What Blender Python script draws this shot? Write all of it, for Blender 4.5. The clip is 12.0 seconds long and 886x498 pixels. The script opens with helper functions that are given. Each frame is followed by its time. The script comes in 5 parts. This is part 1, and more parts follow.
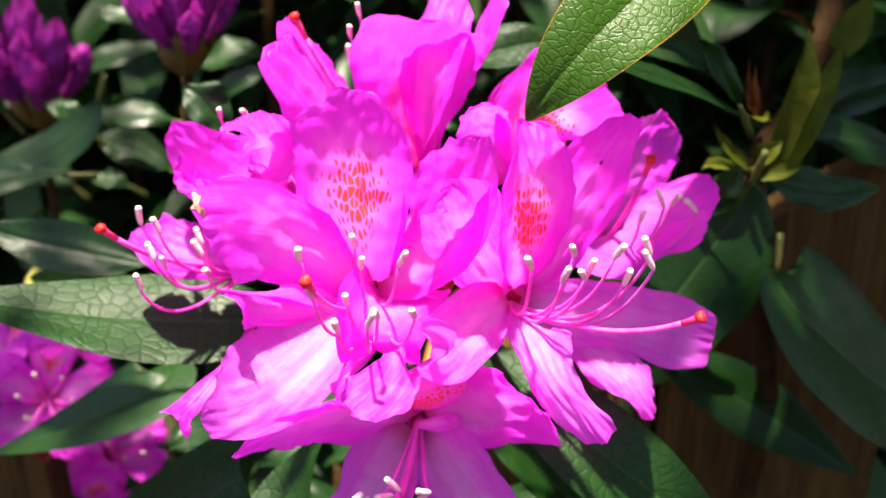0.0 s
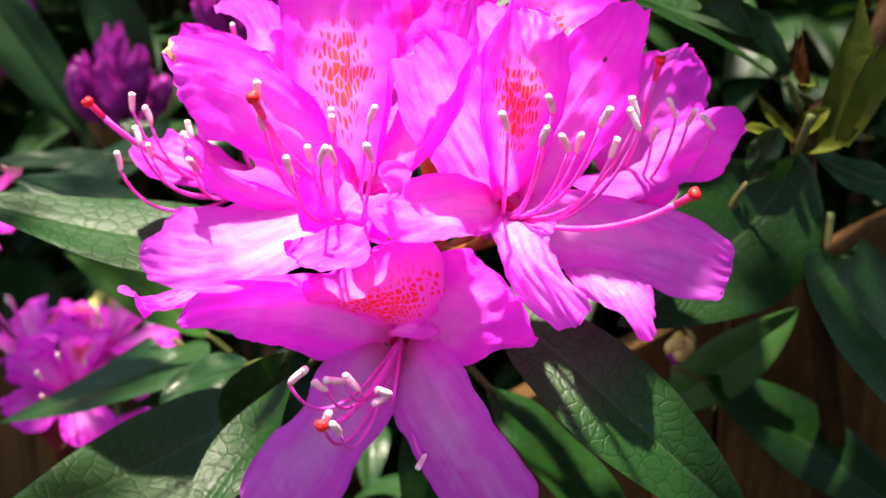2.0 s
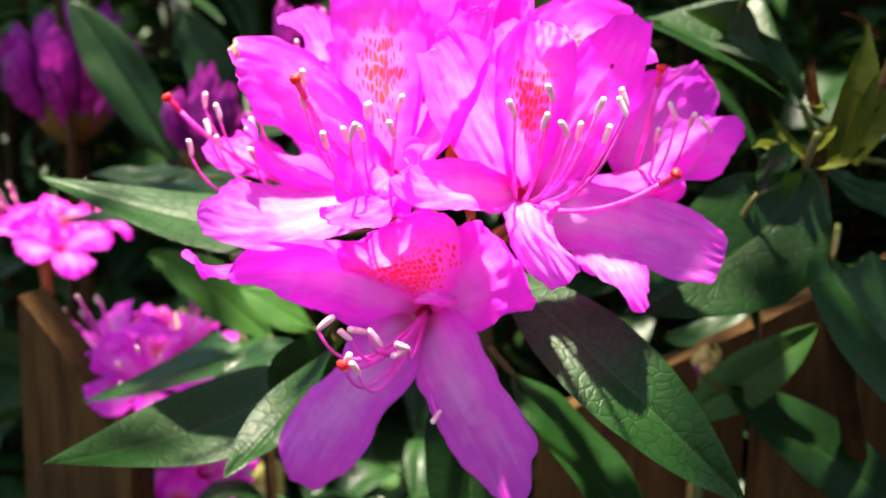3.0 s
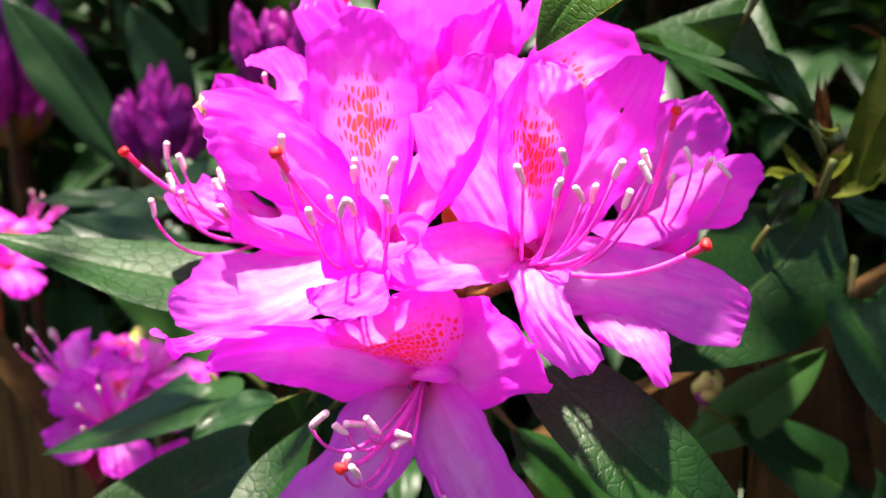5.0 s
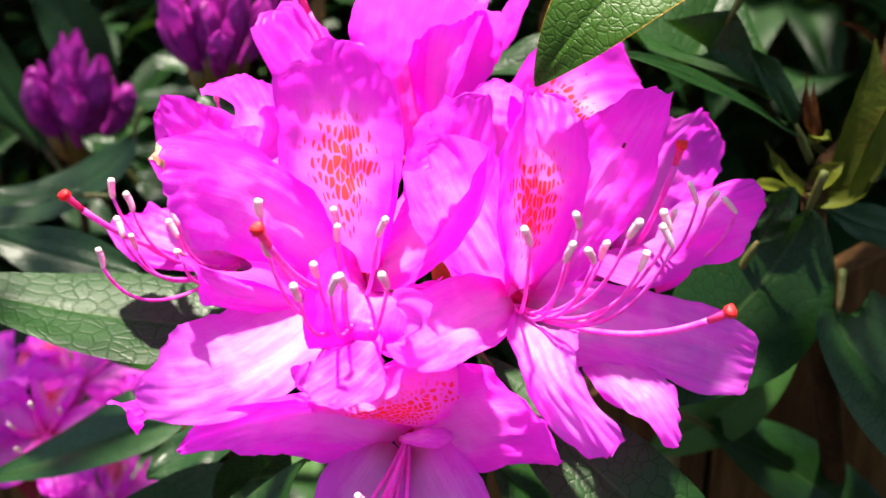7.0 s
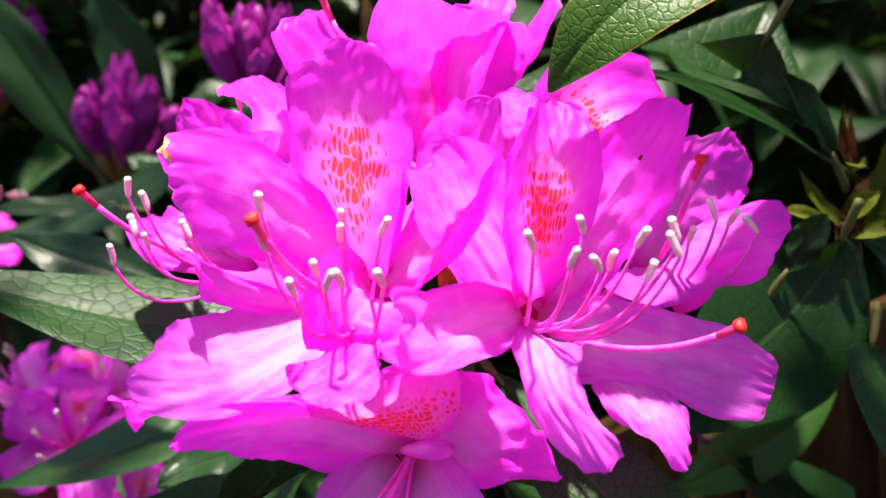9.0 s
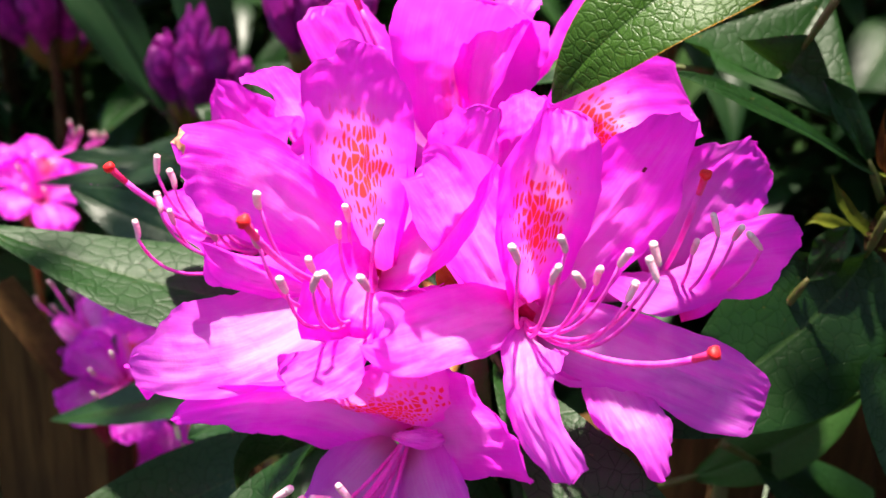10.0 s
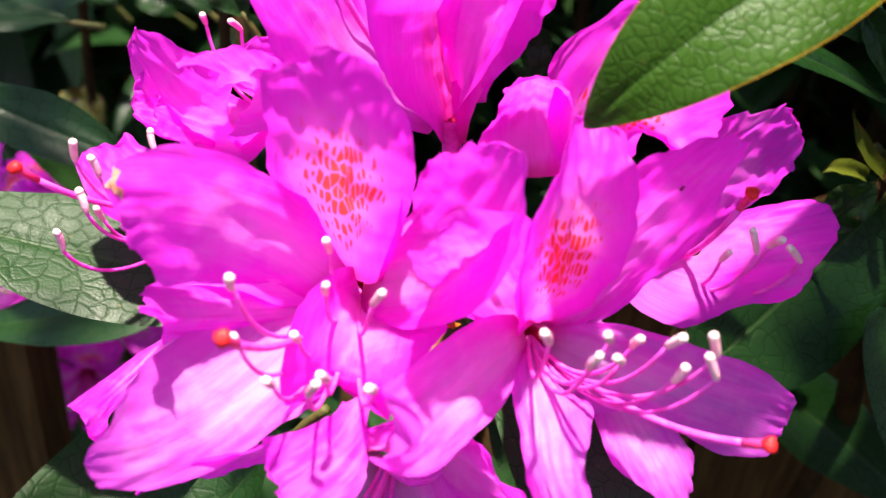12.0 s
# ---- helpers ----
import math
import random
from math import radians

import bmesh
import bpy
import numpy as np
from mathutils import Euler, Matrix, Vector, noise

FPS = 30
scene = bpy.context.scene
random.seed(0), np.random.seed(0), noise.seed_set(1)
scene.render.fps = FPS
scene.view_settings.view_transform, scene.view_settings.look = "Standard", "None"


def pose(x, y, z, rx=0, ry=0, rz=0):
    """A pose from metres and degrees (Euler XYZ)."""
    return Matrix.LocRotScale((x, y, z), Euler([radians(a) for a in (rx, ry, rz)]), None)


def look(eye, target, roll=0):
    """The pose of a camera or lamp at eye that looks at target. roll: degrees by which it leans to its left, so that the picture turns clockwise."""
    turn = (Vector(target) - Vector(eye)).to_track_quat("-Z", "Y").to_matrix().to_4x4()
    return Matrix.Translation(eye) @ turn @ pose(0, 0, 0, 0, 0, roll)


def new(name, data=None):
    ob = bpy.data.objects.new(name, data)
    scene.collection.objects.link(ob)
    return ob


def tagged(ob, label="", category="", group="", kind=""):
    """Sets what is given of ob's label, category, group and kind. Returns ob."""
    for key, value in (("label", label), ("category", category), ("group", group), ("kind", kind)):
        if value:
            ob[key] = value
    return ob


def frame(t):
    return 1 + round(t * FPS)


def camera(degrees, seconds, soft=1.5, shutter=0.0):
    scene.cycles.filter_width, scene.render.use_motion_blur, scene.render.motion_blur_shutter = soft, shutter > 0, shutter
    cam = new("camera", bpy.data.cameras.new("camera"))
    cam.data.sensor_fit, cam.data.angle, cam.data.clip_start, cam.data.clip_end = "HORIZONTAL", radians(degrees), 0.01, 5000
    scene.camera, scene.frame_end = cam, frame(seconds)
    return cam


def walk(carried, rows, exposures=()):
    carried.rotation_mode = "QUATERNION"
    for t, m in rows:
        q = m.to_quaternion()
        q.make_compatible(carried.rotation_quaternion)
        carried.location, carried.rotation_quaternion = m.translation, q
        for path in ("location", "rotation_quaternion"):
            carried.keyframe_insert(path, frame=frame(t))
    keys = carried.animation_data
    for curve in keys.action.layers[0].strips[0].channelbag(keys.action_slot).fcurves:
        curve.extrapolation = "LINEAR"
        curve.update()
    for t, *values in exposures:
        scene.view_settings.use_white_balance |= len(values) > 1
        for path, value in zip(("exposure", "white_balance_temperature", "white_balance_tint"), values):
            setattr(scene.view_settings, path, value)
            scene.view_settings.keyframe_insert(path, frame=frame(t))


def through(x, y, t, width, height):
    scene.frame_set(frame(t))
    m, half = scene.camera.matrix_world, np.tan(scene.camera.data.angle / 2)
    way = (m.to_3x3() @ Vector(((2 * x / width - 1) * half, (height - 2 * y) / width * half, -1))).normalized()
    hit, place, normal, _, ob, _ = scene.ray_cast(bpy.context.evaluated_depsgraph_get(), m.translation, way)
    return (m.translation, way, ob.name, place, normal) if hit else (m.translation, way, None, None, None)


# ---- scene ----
cam = camera(47.50, 12.0)
PATH = [
    (0, (0.02116, 0.02211, 0.77270), (0.02023, 0.24857, 0.66680), -0.29),
    (0.5, (0.00492, 0.03339, 0.76532), (0.01122, 0.26183, 0.66397), -0.70),
    (1, (-0.00180, 0.04581, 0.75172), (0.00295, 0.27905, 0.66185), -1.12),
    (1.5, (0.01803, 0.03535, 0.71655), (0.00785, 0.27420, 0.64342), -0.32),
    (2, (0.05693, 0.01681, 0.69873), (0.02420, 0.25641, 0.63535), 1.05),
    (2.5, (0.07706, -0.00693, 0.67309), (0.02808, 0.23277, 0.62165), 2.06),
    (3, (0.08257, -0.01636, 0.68156), (0.02626, 0.22290, 0.63587), 1.94),
    (5, (0.06378, 0.01268, 0.70530), (0.01963, 0.25199, 0.64800), 0.60),
    (5.5, (0.05262, 0.02702, 0.71499), (0.01601, 0.26531, 0.64880), 0.53),
    (6, (0.04914, 0.03133, 0.72205), (0.01752, 0.26832, 0.64899), 0.63),
    (6.5, (0.04411, 0.03240, 0.72486), (0.01731, 0.26936, 0.64983), 0.67),
    (7, (0.04077, 0.04001, 0.73029), (0.01955, 0.27674, 0.65278), 0.66),
    (9, (0.05232, 0.04277, 0.72061), (0.01574, 0.28098, 0.65416), 1.75),
    (9.5, (0.06765, 0.02975, 0.71846), (0.01651, 0.26455, 0.64952), 2.82),
    (10, (0.07303, 0.04553, 0.73723), (0.01493, 0.27411, 0.65431), 3.67),
    (10.5, (0.06368, 0.08388, 0.74742), (0.01437, 0.30596, 0.64374), 3.69),
    (11, (0.05814, 0.08122, 0.76654), (0.02443, 0.29502, 0.64143), 4.11),
    (11.5, (0.03803, 0.08348, 0.77688), (0.02036, 0.29063, 0.63803), 4.86),
    (12, (0.03385, 0.10188, 0.78006), (0.01437, 0.30346, 0.63348), 6.48),
]
cam.data.dof.use_dof, cam.data.dof.focus_distance, cam.data.dof.aperture_fstop = True, 0.225, 15.0
walk(cam, [(t, look(eye, target, roll)) for t, eye, target, roll in PATH], exposures=[(0.0, 2.14, 7500, 9), (1.5, 2.17, 7400, 10), (2.5, 2.42, 7400, 8), (3.0, 2.52, 7500, 6), (5.0, 2.34, 7200, 9), (7.0, 2.20, 7100, 10), (9.0, 2.03, 7100, 11), (12.0, 1.88, 7100, 11)])

# ---- light ----
SUN_FROM = Vector((-0.06, 0.035, 1.00)).normalized()
world = bpy.data.worlds.new("sky")
scene.world = world
world.use_nodes = True
wn = world.node_tree
sky = wn.nodes.new("ShaderNodeTexSky")
sky.sky_type, sky.sun_disc = "NISHITA", False
sky.sun_elevation = math.asin(SUN_FROM.z)
sky.sun_rotation = math.atan2(SUN_FROM.x, SUN_FROM.y)
wn.links.new(sky.outputs[0], wn.nodes["Background"].inputs[0])
wn.nodes["Background"].inputs[1].default_value = 0.10
sun = new("sun", bpy.data.lights.new("sun", "SUN"))
sun.data.energy, sun.data.angle, sun.data.color = 5.0, radians(2.2), (1.0, 0.95, 0.88)
sun.matrix_world = look(SUN_FROM * 5, (0, 0, 0))


# ---- materials ----
class Nodes:
    """A small wrapper to write node materials briefly."""

    def __init__(self, name, **settings):
        self.mat = bpy.data.materials.new(name)
        self.mat.use_nodes = True
        self.tree = self.mat.node_tree
        self.bsdf = self.tree.nodes["Principled BSDF"]
        self.out = self.tree.nodes["Material Output"]
        for key, value in settings.items():
            self.bsdf.inputs[key.replace("_", " ")].default_value = value

    def add(self, kind, **inputs):
        node = self.tree.nodes.new("ShaderNode" + kind)
        for key, value in inputs.items():
            self.put(node.inputs[key.replace("_", " ")], value)
        return node

    def put(self, socket, value):
        if isinstance(value, bpy.types.NodeSocket):
            self.tree.links.new(value, socket)
        else:
            socket.default_value = value

    def math(self, op, a, b=0.0, c=0.0, clamp=False):
        node = self.tree.nodes.new("ShaderNodeMath")
        node.operation, node.use_clamp = op, clamp
        for n, value in enumerate((a, b, c)):
            self.put(node.inputs[n], value)
        return node.outputs[0]

    def mix(self, factor, a, b):
        node = self.tree.nodes.new("ShaderNodeMix")
        node.data_type = "RGBA"
        self.put(node.inputs[0], factor)
        self.put(node.inputs[6], a)
        self.put(node.inputs[7], b)
        return node.outputs[2]

    def ramp(self, value, lo, hi, to_lo=0.0, to_hi=1.0):
        node = self.tree.nodes.new("ShaderNodeMapRange")
        node.interpolation_type = "SMOOTHSTEP"
        for n, v in enumerate((value, lo, hi, to_lo, to_hi)):
            self.put(node.inputs[n], v)
        return node.outputs[0]

    def uv(self, layer, scale=(1, 1, 1)):
        node = self.tree.nodes.new("ShaderNodeUVMap")
        node.uv_map = layer
        mapping = self.add("Mapping", Vector=node.outputs[0], Scale=scale)
        return mapping.outputs[0]

    def noise(self, vector, scale, detail=3.0, rough=0.5, distortion=0.0):
        return self.add("TexNoise", Vector=vector, Scale=scale, Detail=detail, Roughness=rough, Distortion=distortion).outputs[0]

    def split(self, vector):
        return self.add("SeparateXYZ", Vector=vector).outputs

    def random(self):
        return self.add("ObjectInfo").outputs["Random"]

    def shift(self, vector, by):
        """The vector moved by a different amount for each object."""
        node = self.tree.nodes.new("ShaderNodeVectorMath")
        node.operation = "ADD"
        self.put(node.inputs[0], vector)
        self.put(node.inputs[1], self.add("CombineXYZ", X=by, Y=by, Z=by).outputs[0])
        return node.outputs[0]

    def bump(self, height, strength, distance):
        return self.add("Bump", Height=height, Strength=strength, Distance=distance).outputs[0]


def rgb(r, g, b):
    return (r, g, b, 1.0)


def petal_material(name, spots, deep, pale, share, veined=0.45, spread=1.0):
    """Thin corolla tissue: fine lengthwise veins, crumpled relief, paler along the midline, with light passing through. spots: the flare of red freckles."""
    n = Nodes(name, Roughness=0.5)
    n.bsdf.inputs["Specular IOR Level"].default_value = 0.3
    unit = n.uv("unit")
    metric = n.shift(n.uv("cm"), n.math("MULTIPLY", n.random(), 37.0))
    across, along, _ = n.split(unit)
    mid = n.math("ABSOLUTE", n.math("SUBTRACT", across, 0.5))
    blot = n.noise(metric, 1.1, 5.0, 0.62, 0.5)
    veins = n.noise(n.add("Mapping", Vector=metric, Scale=(5.5, 0.55, 1.0)).outputs[0], 1.0, 3.0, 0.6)
    fine = n.noise(n.add("Mapping", Vector=metric, Scale=(15.0, 0.9, 1.0)).outputs[0], 1.0, 2.0, 0.6)
    lightness = n.math("MULTIPLY", n.ramp(mid, 0.40, 0.05), n.ramp(along, 1.0, 0.25))
    lightness = n.math("MULTIPLY_ADD", n.math("SUBTRACT", blot, 0.5), 1.7, lightness)
    lightness = n.math("MULTIPLY_ADD", n.math("SUBTRACT", veins, 0.5), veined, lightness, clamp=True)
    lightness = n.math("MULTIPLY_ADD", n.math("SUBTRACT", fine, 0.5), 0.75, lightness, clamp=True)
    colour = n.mix(n.math("MULTIPLY", lightness, share), deep, pale)
    edge = n.math("MULTIPLY", n.ramp(n.math("MAXIMUM", n.math("MULTIPLY", mid, 2.0), along), 0.86, 1.0), 0.45)
    colour = n.mix(edge, colour, rgb(0.66, 0.028, 0.64))
    base = n.ramp(along, 0.13, 0.0)
    colour = n.mix(n.math("MULTIPLY", base, 0.8), colour, rgb(0.50, 0.015, 0.10))
    freckle = 0.0
    if spots == 2:
        lines = n.noise(n.add("Mapping", Vector=metric, Scale=(9.0, 0.5, 1.0)).outputs[0], 1.0, 2.0)
        band = n.math("MULTIPLY", n.ramp(mid, 0.24, 0.04), n.ramp(along, 0.82, 0.45))
        colour = n.mix(n.math("MULTIPLY", n.math("MULTIPLY_ADD", n.ramp(lines, 0.38, 0.60), 0.75, 0.15), band), colour, rgb(0.92, 0.05, 0.13))
    if spots == 1:
        wob = n.noise(metric, 2.2, 2.0)
        du = n.math("DIVIDE", n.math("SUBTRACT", along, 0.43), 0.30 * spread)
        fan = n.math("MULTIPLY_ADD", along, 0.36 * spread, 0.16 * spread)
        dv = n.math("DIVIDE", n.math("SUBTRACT", across, 0.5), fan)
        far = n.math("SQRT", n.math("ADD", n.math("MULTIPLY", du, du), n.math("MULTIPLY", dv, dv)))
        far = n.math("MULTIPLY_ADD", n.math("SUBTRACT", wob, 0.5), 0.45, far)
        halo = n.ramp(far, 1.45, 0.45)
        colour = n.mix(n.math("MULTIPLY", halo, 0.65), colour, rgb(0.97, 0.42, 0.72))
        bent = n.noise(unit, 5.0, 1.0)
        place = n.add("CombineXYZ", X=n.math("MULTIPLY_ADD", across, 24.0, n.math("MULTIPLY_ADD", bent, 2.2, n.math("MULTIPLY", n.random(), 70.0))), Y=n.math("MULTIPLY", along, 14.0), Z=0.0).outputs[0]
        cells = n.add("TexVoronoi", Vector=place, Scale=1.0, Randomness=0.75)
        net = n.add("TexVoronoi", Vector=place, Scale=1.0, Randomness=0.75)
        cells.voronoi_dimensions = net.voronoi_dimensions = "2D"
        net.feature = "DISTANCE_TO_EDGE"
        odd = n.math("MULTIPLY", n.math("SUBTRACT", n.split(cells.outputs["Color"])[0], 0.5), n.ramp(far, 0.2, 0.9, 0.05, 0.30))
        limit = n.math("ADD", n.ramp(far, 0.25, 1.15, 0.035, 0.41), odd)
        round_off = n.math("SUBTRACT", n.math("MULTIPLY_ADD", limit, -0.7, 0.63), cells.outputs["Distance"])
        freckle = n.math("MULTIPLY", n.ramp(n.math("MINIMUM", n.math("SUBTRACT", net.outputs["Distance"], limit), round_off), -0.07, 0.11), n.ramp(far, 1.20, 0.85))
        freckle = n.math("MULTIPLY", freckle, n.ramp(along, 0.76, 0.58, 0.35, 0.95))
        colour = n.mix(freckle, colour, n.mix(n.ramp(far, 0.1, 1.0), rgb(0.95, 0.070, 0.006), rgb(0.92, 0.035, 0.050)))
    n.put(n.bsdf.inputs["Base Color"], colour)
    crumple = n.math("MULTIPLY_ADD", n.noise(metric, 1.5, 4.0, 0.5, 0.5), 1.0, n.math("MULTIPLY", veins, 0.35 * veined))
    crumple = n.math("MULTIPLY_ADD", fine, 0.22, n.math("MULTIPLY_ADD", n.noise(metric, 7.0, 4.0, 0.6), 0.22, crumple))
    normal = n.bump(crumple, 0.24, 0.0012)
    n.put(n.bsdf.inputs["Normal"], normal)
    thin = n.add("BsdfTranslucent", Color=n.mix(n.math("MULTIPLY", n.math("SUBTRACT", 1.0, freckle), 0.5), colour, rgb(0.97, 0.040, 0.86)), Normal=normal)
    both = n.add("MixShader", Fac=0.66)
    n.tree.links.new(n.bsdf.outputs[0], both.inputs[1])
    n.tree.links.new(thin.outputs[0], both.inputs[2])
    n.tree.links.new(both.outputs[0], n.out.inputs[0])
    return n.mat


def leaf_material(name, dark, light, rough, vein_show=1.0, edge=None, relief=0.0003, gloss=0.13, cells=(3.8, 8.5), midrib=(0.030, 0.060, 0.016, 1)):
    """Leathery evergreen leaf: sunken net of veins, paler midrib, waxy gloss."""
    n = Nodes(name)
    unit = n.uv("unit")
    across, along, _ = n.split(unit)
    metric = n.uv("cm")
    moved = n.shift(metric, n.math("MULTIPLY", n.random(), 53.0))
    warp = n.noise(moved, 1.0, 2.0)
    spread = n.add("CombineXYZ", X=warp, Y=n.noise(moved, 1.3, 2.0), Z=0.0).outputs[0]
    scaled = n.tree.nodes.new("ShaderNodeVectorMath")
    scaled.operation = "MULTIPLY_ADD"
    n.put(scaled.inputs[0], spread)
    scaled.inputs[1].default_value = (0.55, 0.55, 0.0)
    n.put(scaled.inputs[2], moved)
    net = []
    for scale in cells:
        cell = n.add("TexVoronoi", Vector=scaled.outputs[0], Scale=scale)
        cell.voronoi_dimensions, cell.feature = "2D", "DISTANCE_TO_EDGE"
        net.append(cell.outputs["Distance"])
    big, fine = n.ramp(net[0], 0.0, 0.20), n.ramp(net[1], 0.0, 0.22)
    mid = n.math("ABSOLUTE", n.math("SUBTRACT", across, 0.5))
    rib = n.ramp(mid, 0.006, 0.022)
    side = n.math("ABSOLUTE", n.math("SINE", n.math("MULTIPLY_ADD", n.math("SUBTRACT", along, n.math("MULTIPLY", mid, 0.55)), 34.0, n.math("MULTIPLY", warp, 3.0))))
    side = n.ramp(side, 0.0, 0.16)
    height = n.math("ADD", n.math("MULTIPLY", big, 1.0), n.math("MULTIPLY", fine, 0.30))
    height = n.math("ADD", height, n.math("MULTIPLY", side, 0.25))
    height = n.math("ADD", height, n.math("MULTIPLY", rib, 1.2))
    patch = n.noise(moved, 0.45, 4.0, 0.6)
    hue = n.math("MULTIPLY_ADD", n.random(), 0.55, n.math("MULTIPLY", patch, 0.6))
    colour = n.mix(n.math("SUBTRACT", hue, 0.15, clamp=True), dark, light)
    line = n.math("MULTIPLY", n.math("SUBTRACT", 1.0, n.ramp(net[0], 0.01, 0.05)), 0.45 * min(vein_show, 1.4))
    colour = n.mix(line, colour, rgb(0.002, 0.009, 0.002))
    colour = n.mix(n.math("MULTIPLY", n.math("SUBTRACT", 1.0, rib), 0.4), colour, midrib)
    if edge:
        rim = n.ramp(n.math("MULTIPLY", mid, 2.0), 0.972, 0.995)
        colour = n.mix(n.math("MULTIPLY", rim, 0.8), colour, edge)
    speck = n.ramp(n.noise(moved, 5.0, 2.0), 0.70, 0.78)
    colour = n.mix(n.math("MULTIPLY", speck, 0.35), colour, rgb(0.16, 0.11, 0.03))
    n.put(n.bsdf.inputs["Base Color"], colour)
    n.put(n.bsdf.inputs["Roughness"], n.ramp(patch, 0.3, 0.7, rough - 0.06, rough + 0.08))
    n.put(n.bsdf.inputs["Specular IOR Level"], n.math("MULTIPLY", n.math("SUBTRACT", 1.0, line), gloss))
    normal = n.bump(height, min(0.42 * vein_show, 1.0), relief)
    n.put(n.bsdf.inputs["Normal"], normal)
    thin = n.add("BsdfTranslucent", Color=n.mix(0.5, colour, rgb(0.05, 0.13, 0.010)), Normal=normal)
    both = n.add("MixShader", Fac=0.10)
    n.tree.links.new(n.bsdf.outputs[0], both.inputs[1])
    n.tree.links.new(thin.outputs[0], both.inputs[2])
    n.tree.links.new(both.outputs[0], n.out.inputs[0])
    return n.mat


def plain_material(name, colour, other, scale, rough, relief=0.3, through=0.0, shine=0.2):
    """A surface with soft mottling and fine relief; scale in marks a metre."""
    n = Nodes(name, Roughness=rough, Specular_IOR_Level=shine)
    place = n.add("TexCoord").outputs["Object"]
    moved = n.shift(place, n.random())
    mottle = n.noise(moved, scale, 4.0, 0.6)
    tint = n.mix(n.ramp(mottle, 0.3, 0.7), colour, other)
    n.put(n.bsdf.inputs["Base Color"], tint)
    n.put(n.bsdf.inputs["Normal"], n.bump(n.noise(moved, scale * 4, 3.0), relief, 0.2 / scale))
    if through:
        both = n.add("MixShader", Fac=through)
        n.tree.links.new(n.bsdf.outputs[0], both.inputs[1])
        n.tree.links.new(n.add("BsdfTranslucent", Color=tint).outputs[0], both.inputs[2])
        n.tree.links.new(both.outputs[0], n.out.inputs[0])
    return n.mat


def wood_material():
    """Weathered brown board: long grain, darker streaks, a few knots of dirt."""
    n = Nodes("weathered_wood", Roughness=0.8, Specular_IOR_Level=0.08)
    place = n.shift(n.add("TexCoord").outputs["Object"], n.random())
    grain = n.noise(n.add("Mapping", Vector=place, Scale=(60, 60, 5)).outputs[0], 4.0, 5.0, 0.65, 0.4)
    stain = n.noise(place, 14.0, 4.0, 0.6)
    colour = n.mix(n.ramp(grain, 0.25, 0.80), rgb(0.026, 0.012, 0.0040), rgb(0.085, 0.043, 0.014))
    colour = n.mix(n.math("MULTIPLY", n.ramp(stain, 0.45, 0.75), 0.6), colour, rgb(0.018, 0.011, 0.006))
    n.put(n.bsdf.inputs["Base Color"], colour)
    n.put(n.bsdf.inputs["Normal"], n.bump(grain, 0.5, 0.0015))
    return n.mat


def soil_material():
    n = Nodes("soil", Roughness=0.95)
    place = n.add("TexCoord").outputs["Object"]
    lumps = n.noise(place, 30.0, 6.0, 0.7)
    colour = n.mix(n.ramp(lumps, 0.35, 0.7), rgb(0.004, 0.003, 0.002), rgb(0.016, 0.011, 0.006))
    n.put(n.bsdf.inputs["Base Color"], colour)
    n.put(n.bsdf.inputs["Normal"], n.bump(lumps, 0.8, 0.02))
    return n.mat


MAGENTA, PINK = rgb(0.94, 0.038, 0.80), rgb(0.96, 0.28, 0.87)
PETAL = petal_material("petal", 0, MAGENTA, PINK, 0.95)
SPOTTED = petal_material("freckled_petal", 1, MAGENTA, PINK, 0.5)
PALE = petal_material("pale_petal", 0, rgb(0.91, 0.12, 0.85), rgb(0.955, 0.41, 0.93), 0.9, 0.8)
BROAD = petal_material("broadly_freckled_petal", 1, MAGENTA, PINK, 0.5, 0.45, 1.45)
STREAKED = petal_material("streaked_petal", 2, MAGENTA, PINK, 0.6)
TUBE = plain_material("flower_tube", rgb(0.62, 0.03, 0.42), rgb(0.80, 0.10, 0.62), 300, 0.5, 0.2, 0.3)
THROAT = plain_material("flower_throat", rgb(0.50, 0.010, 0.05), rgb(0.70, 0.03, 0.22), 300, 0.6, 0.2, 0.1)
FILAMENT = plain_material("filament", rgb(0.88, 0.055, 0.56), rgb(0.90, 0.14, 0.72), 250, 0.4, 0.1, 0.25)
ANTHER = plain_material("anther", rgb(0.78, 0.28, 0.42), rgb(0.82, 0.50, 0.54), 300, 0.55, 0.3)
POLLEN = plain_material("pollen", rgb(0.84, 0.60, 0.60), rgb(0.78, 0.47, 0.50), 900, 0.8, 0.6)
STYLE = plain_material("style", rgb(0.86, 0.03, 0.16), rgb(0.88, 0.08, 0.34), 250, 0.4, 0.1, 0.2)
STIGMA = plain_material("stigma", rgb(0.72, 0.008, 0.018), rgb(0.85, 0.03, 0.03), 1200, 0.35, 0.6)
LEAF = leaf_material("leaf", rgb(0.0032, 0.016, 0.0030), rgb(0.009, 0.037, 0.006), 0.42, 1.3, relief=0.00014, gloss=0.15, cells=(2.6, 8.0))
YOUNG_LEAF = leaf_material("young_leaf", rgb(0.017, 0.052, 0.003), rgb(0.040, 0.095, 0.005), 0.40, 2.2, rgb(0.30, 0.13, 0.01), 0.00008, 0.16, (4.2, 10.0), rgb(0.004, 0.014, 0.002))
# lighter copy of the leaf; its colour stands in for sunlight
SUNLIT_LEAF = leaf_material("sunlit_leaf", rgb(0.017, 0.058, 0.010), rgb(0.030, 0.090, 0.014), 0.55, 0.7, relief=0.00010, gloss=0.12, cells=(3.0, 7.0))
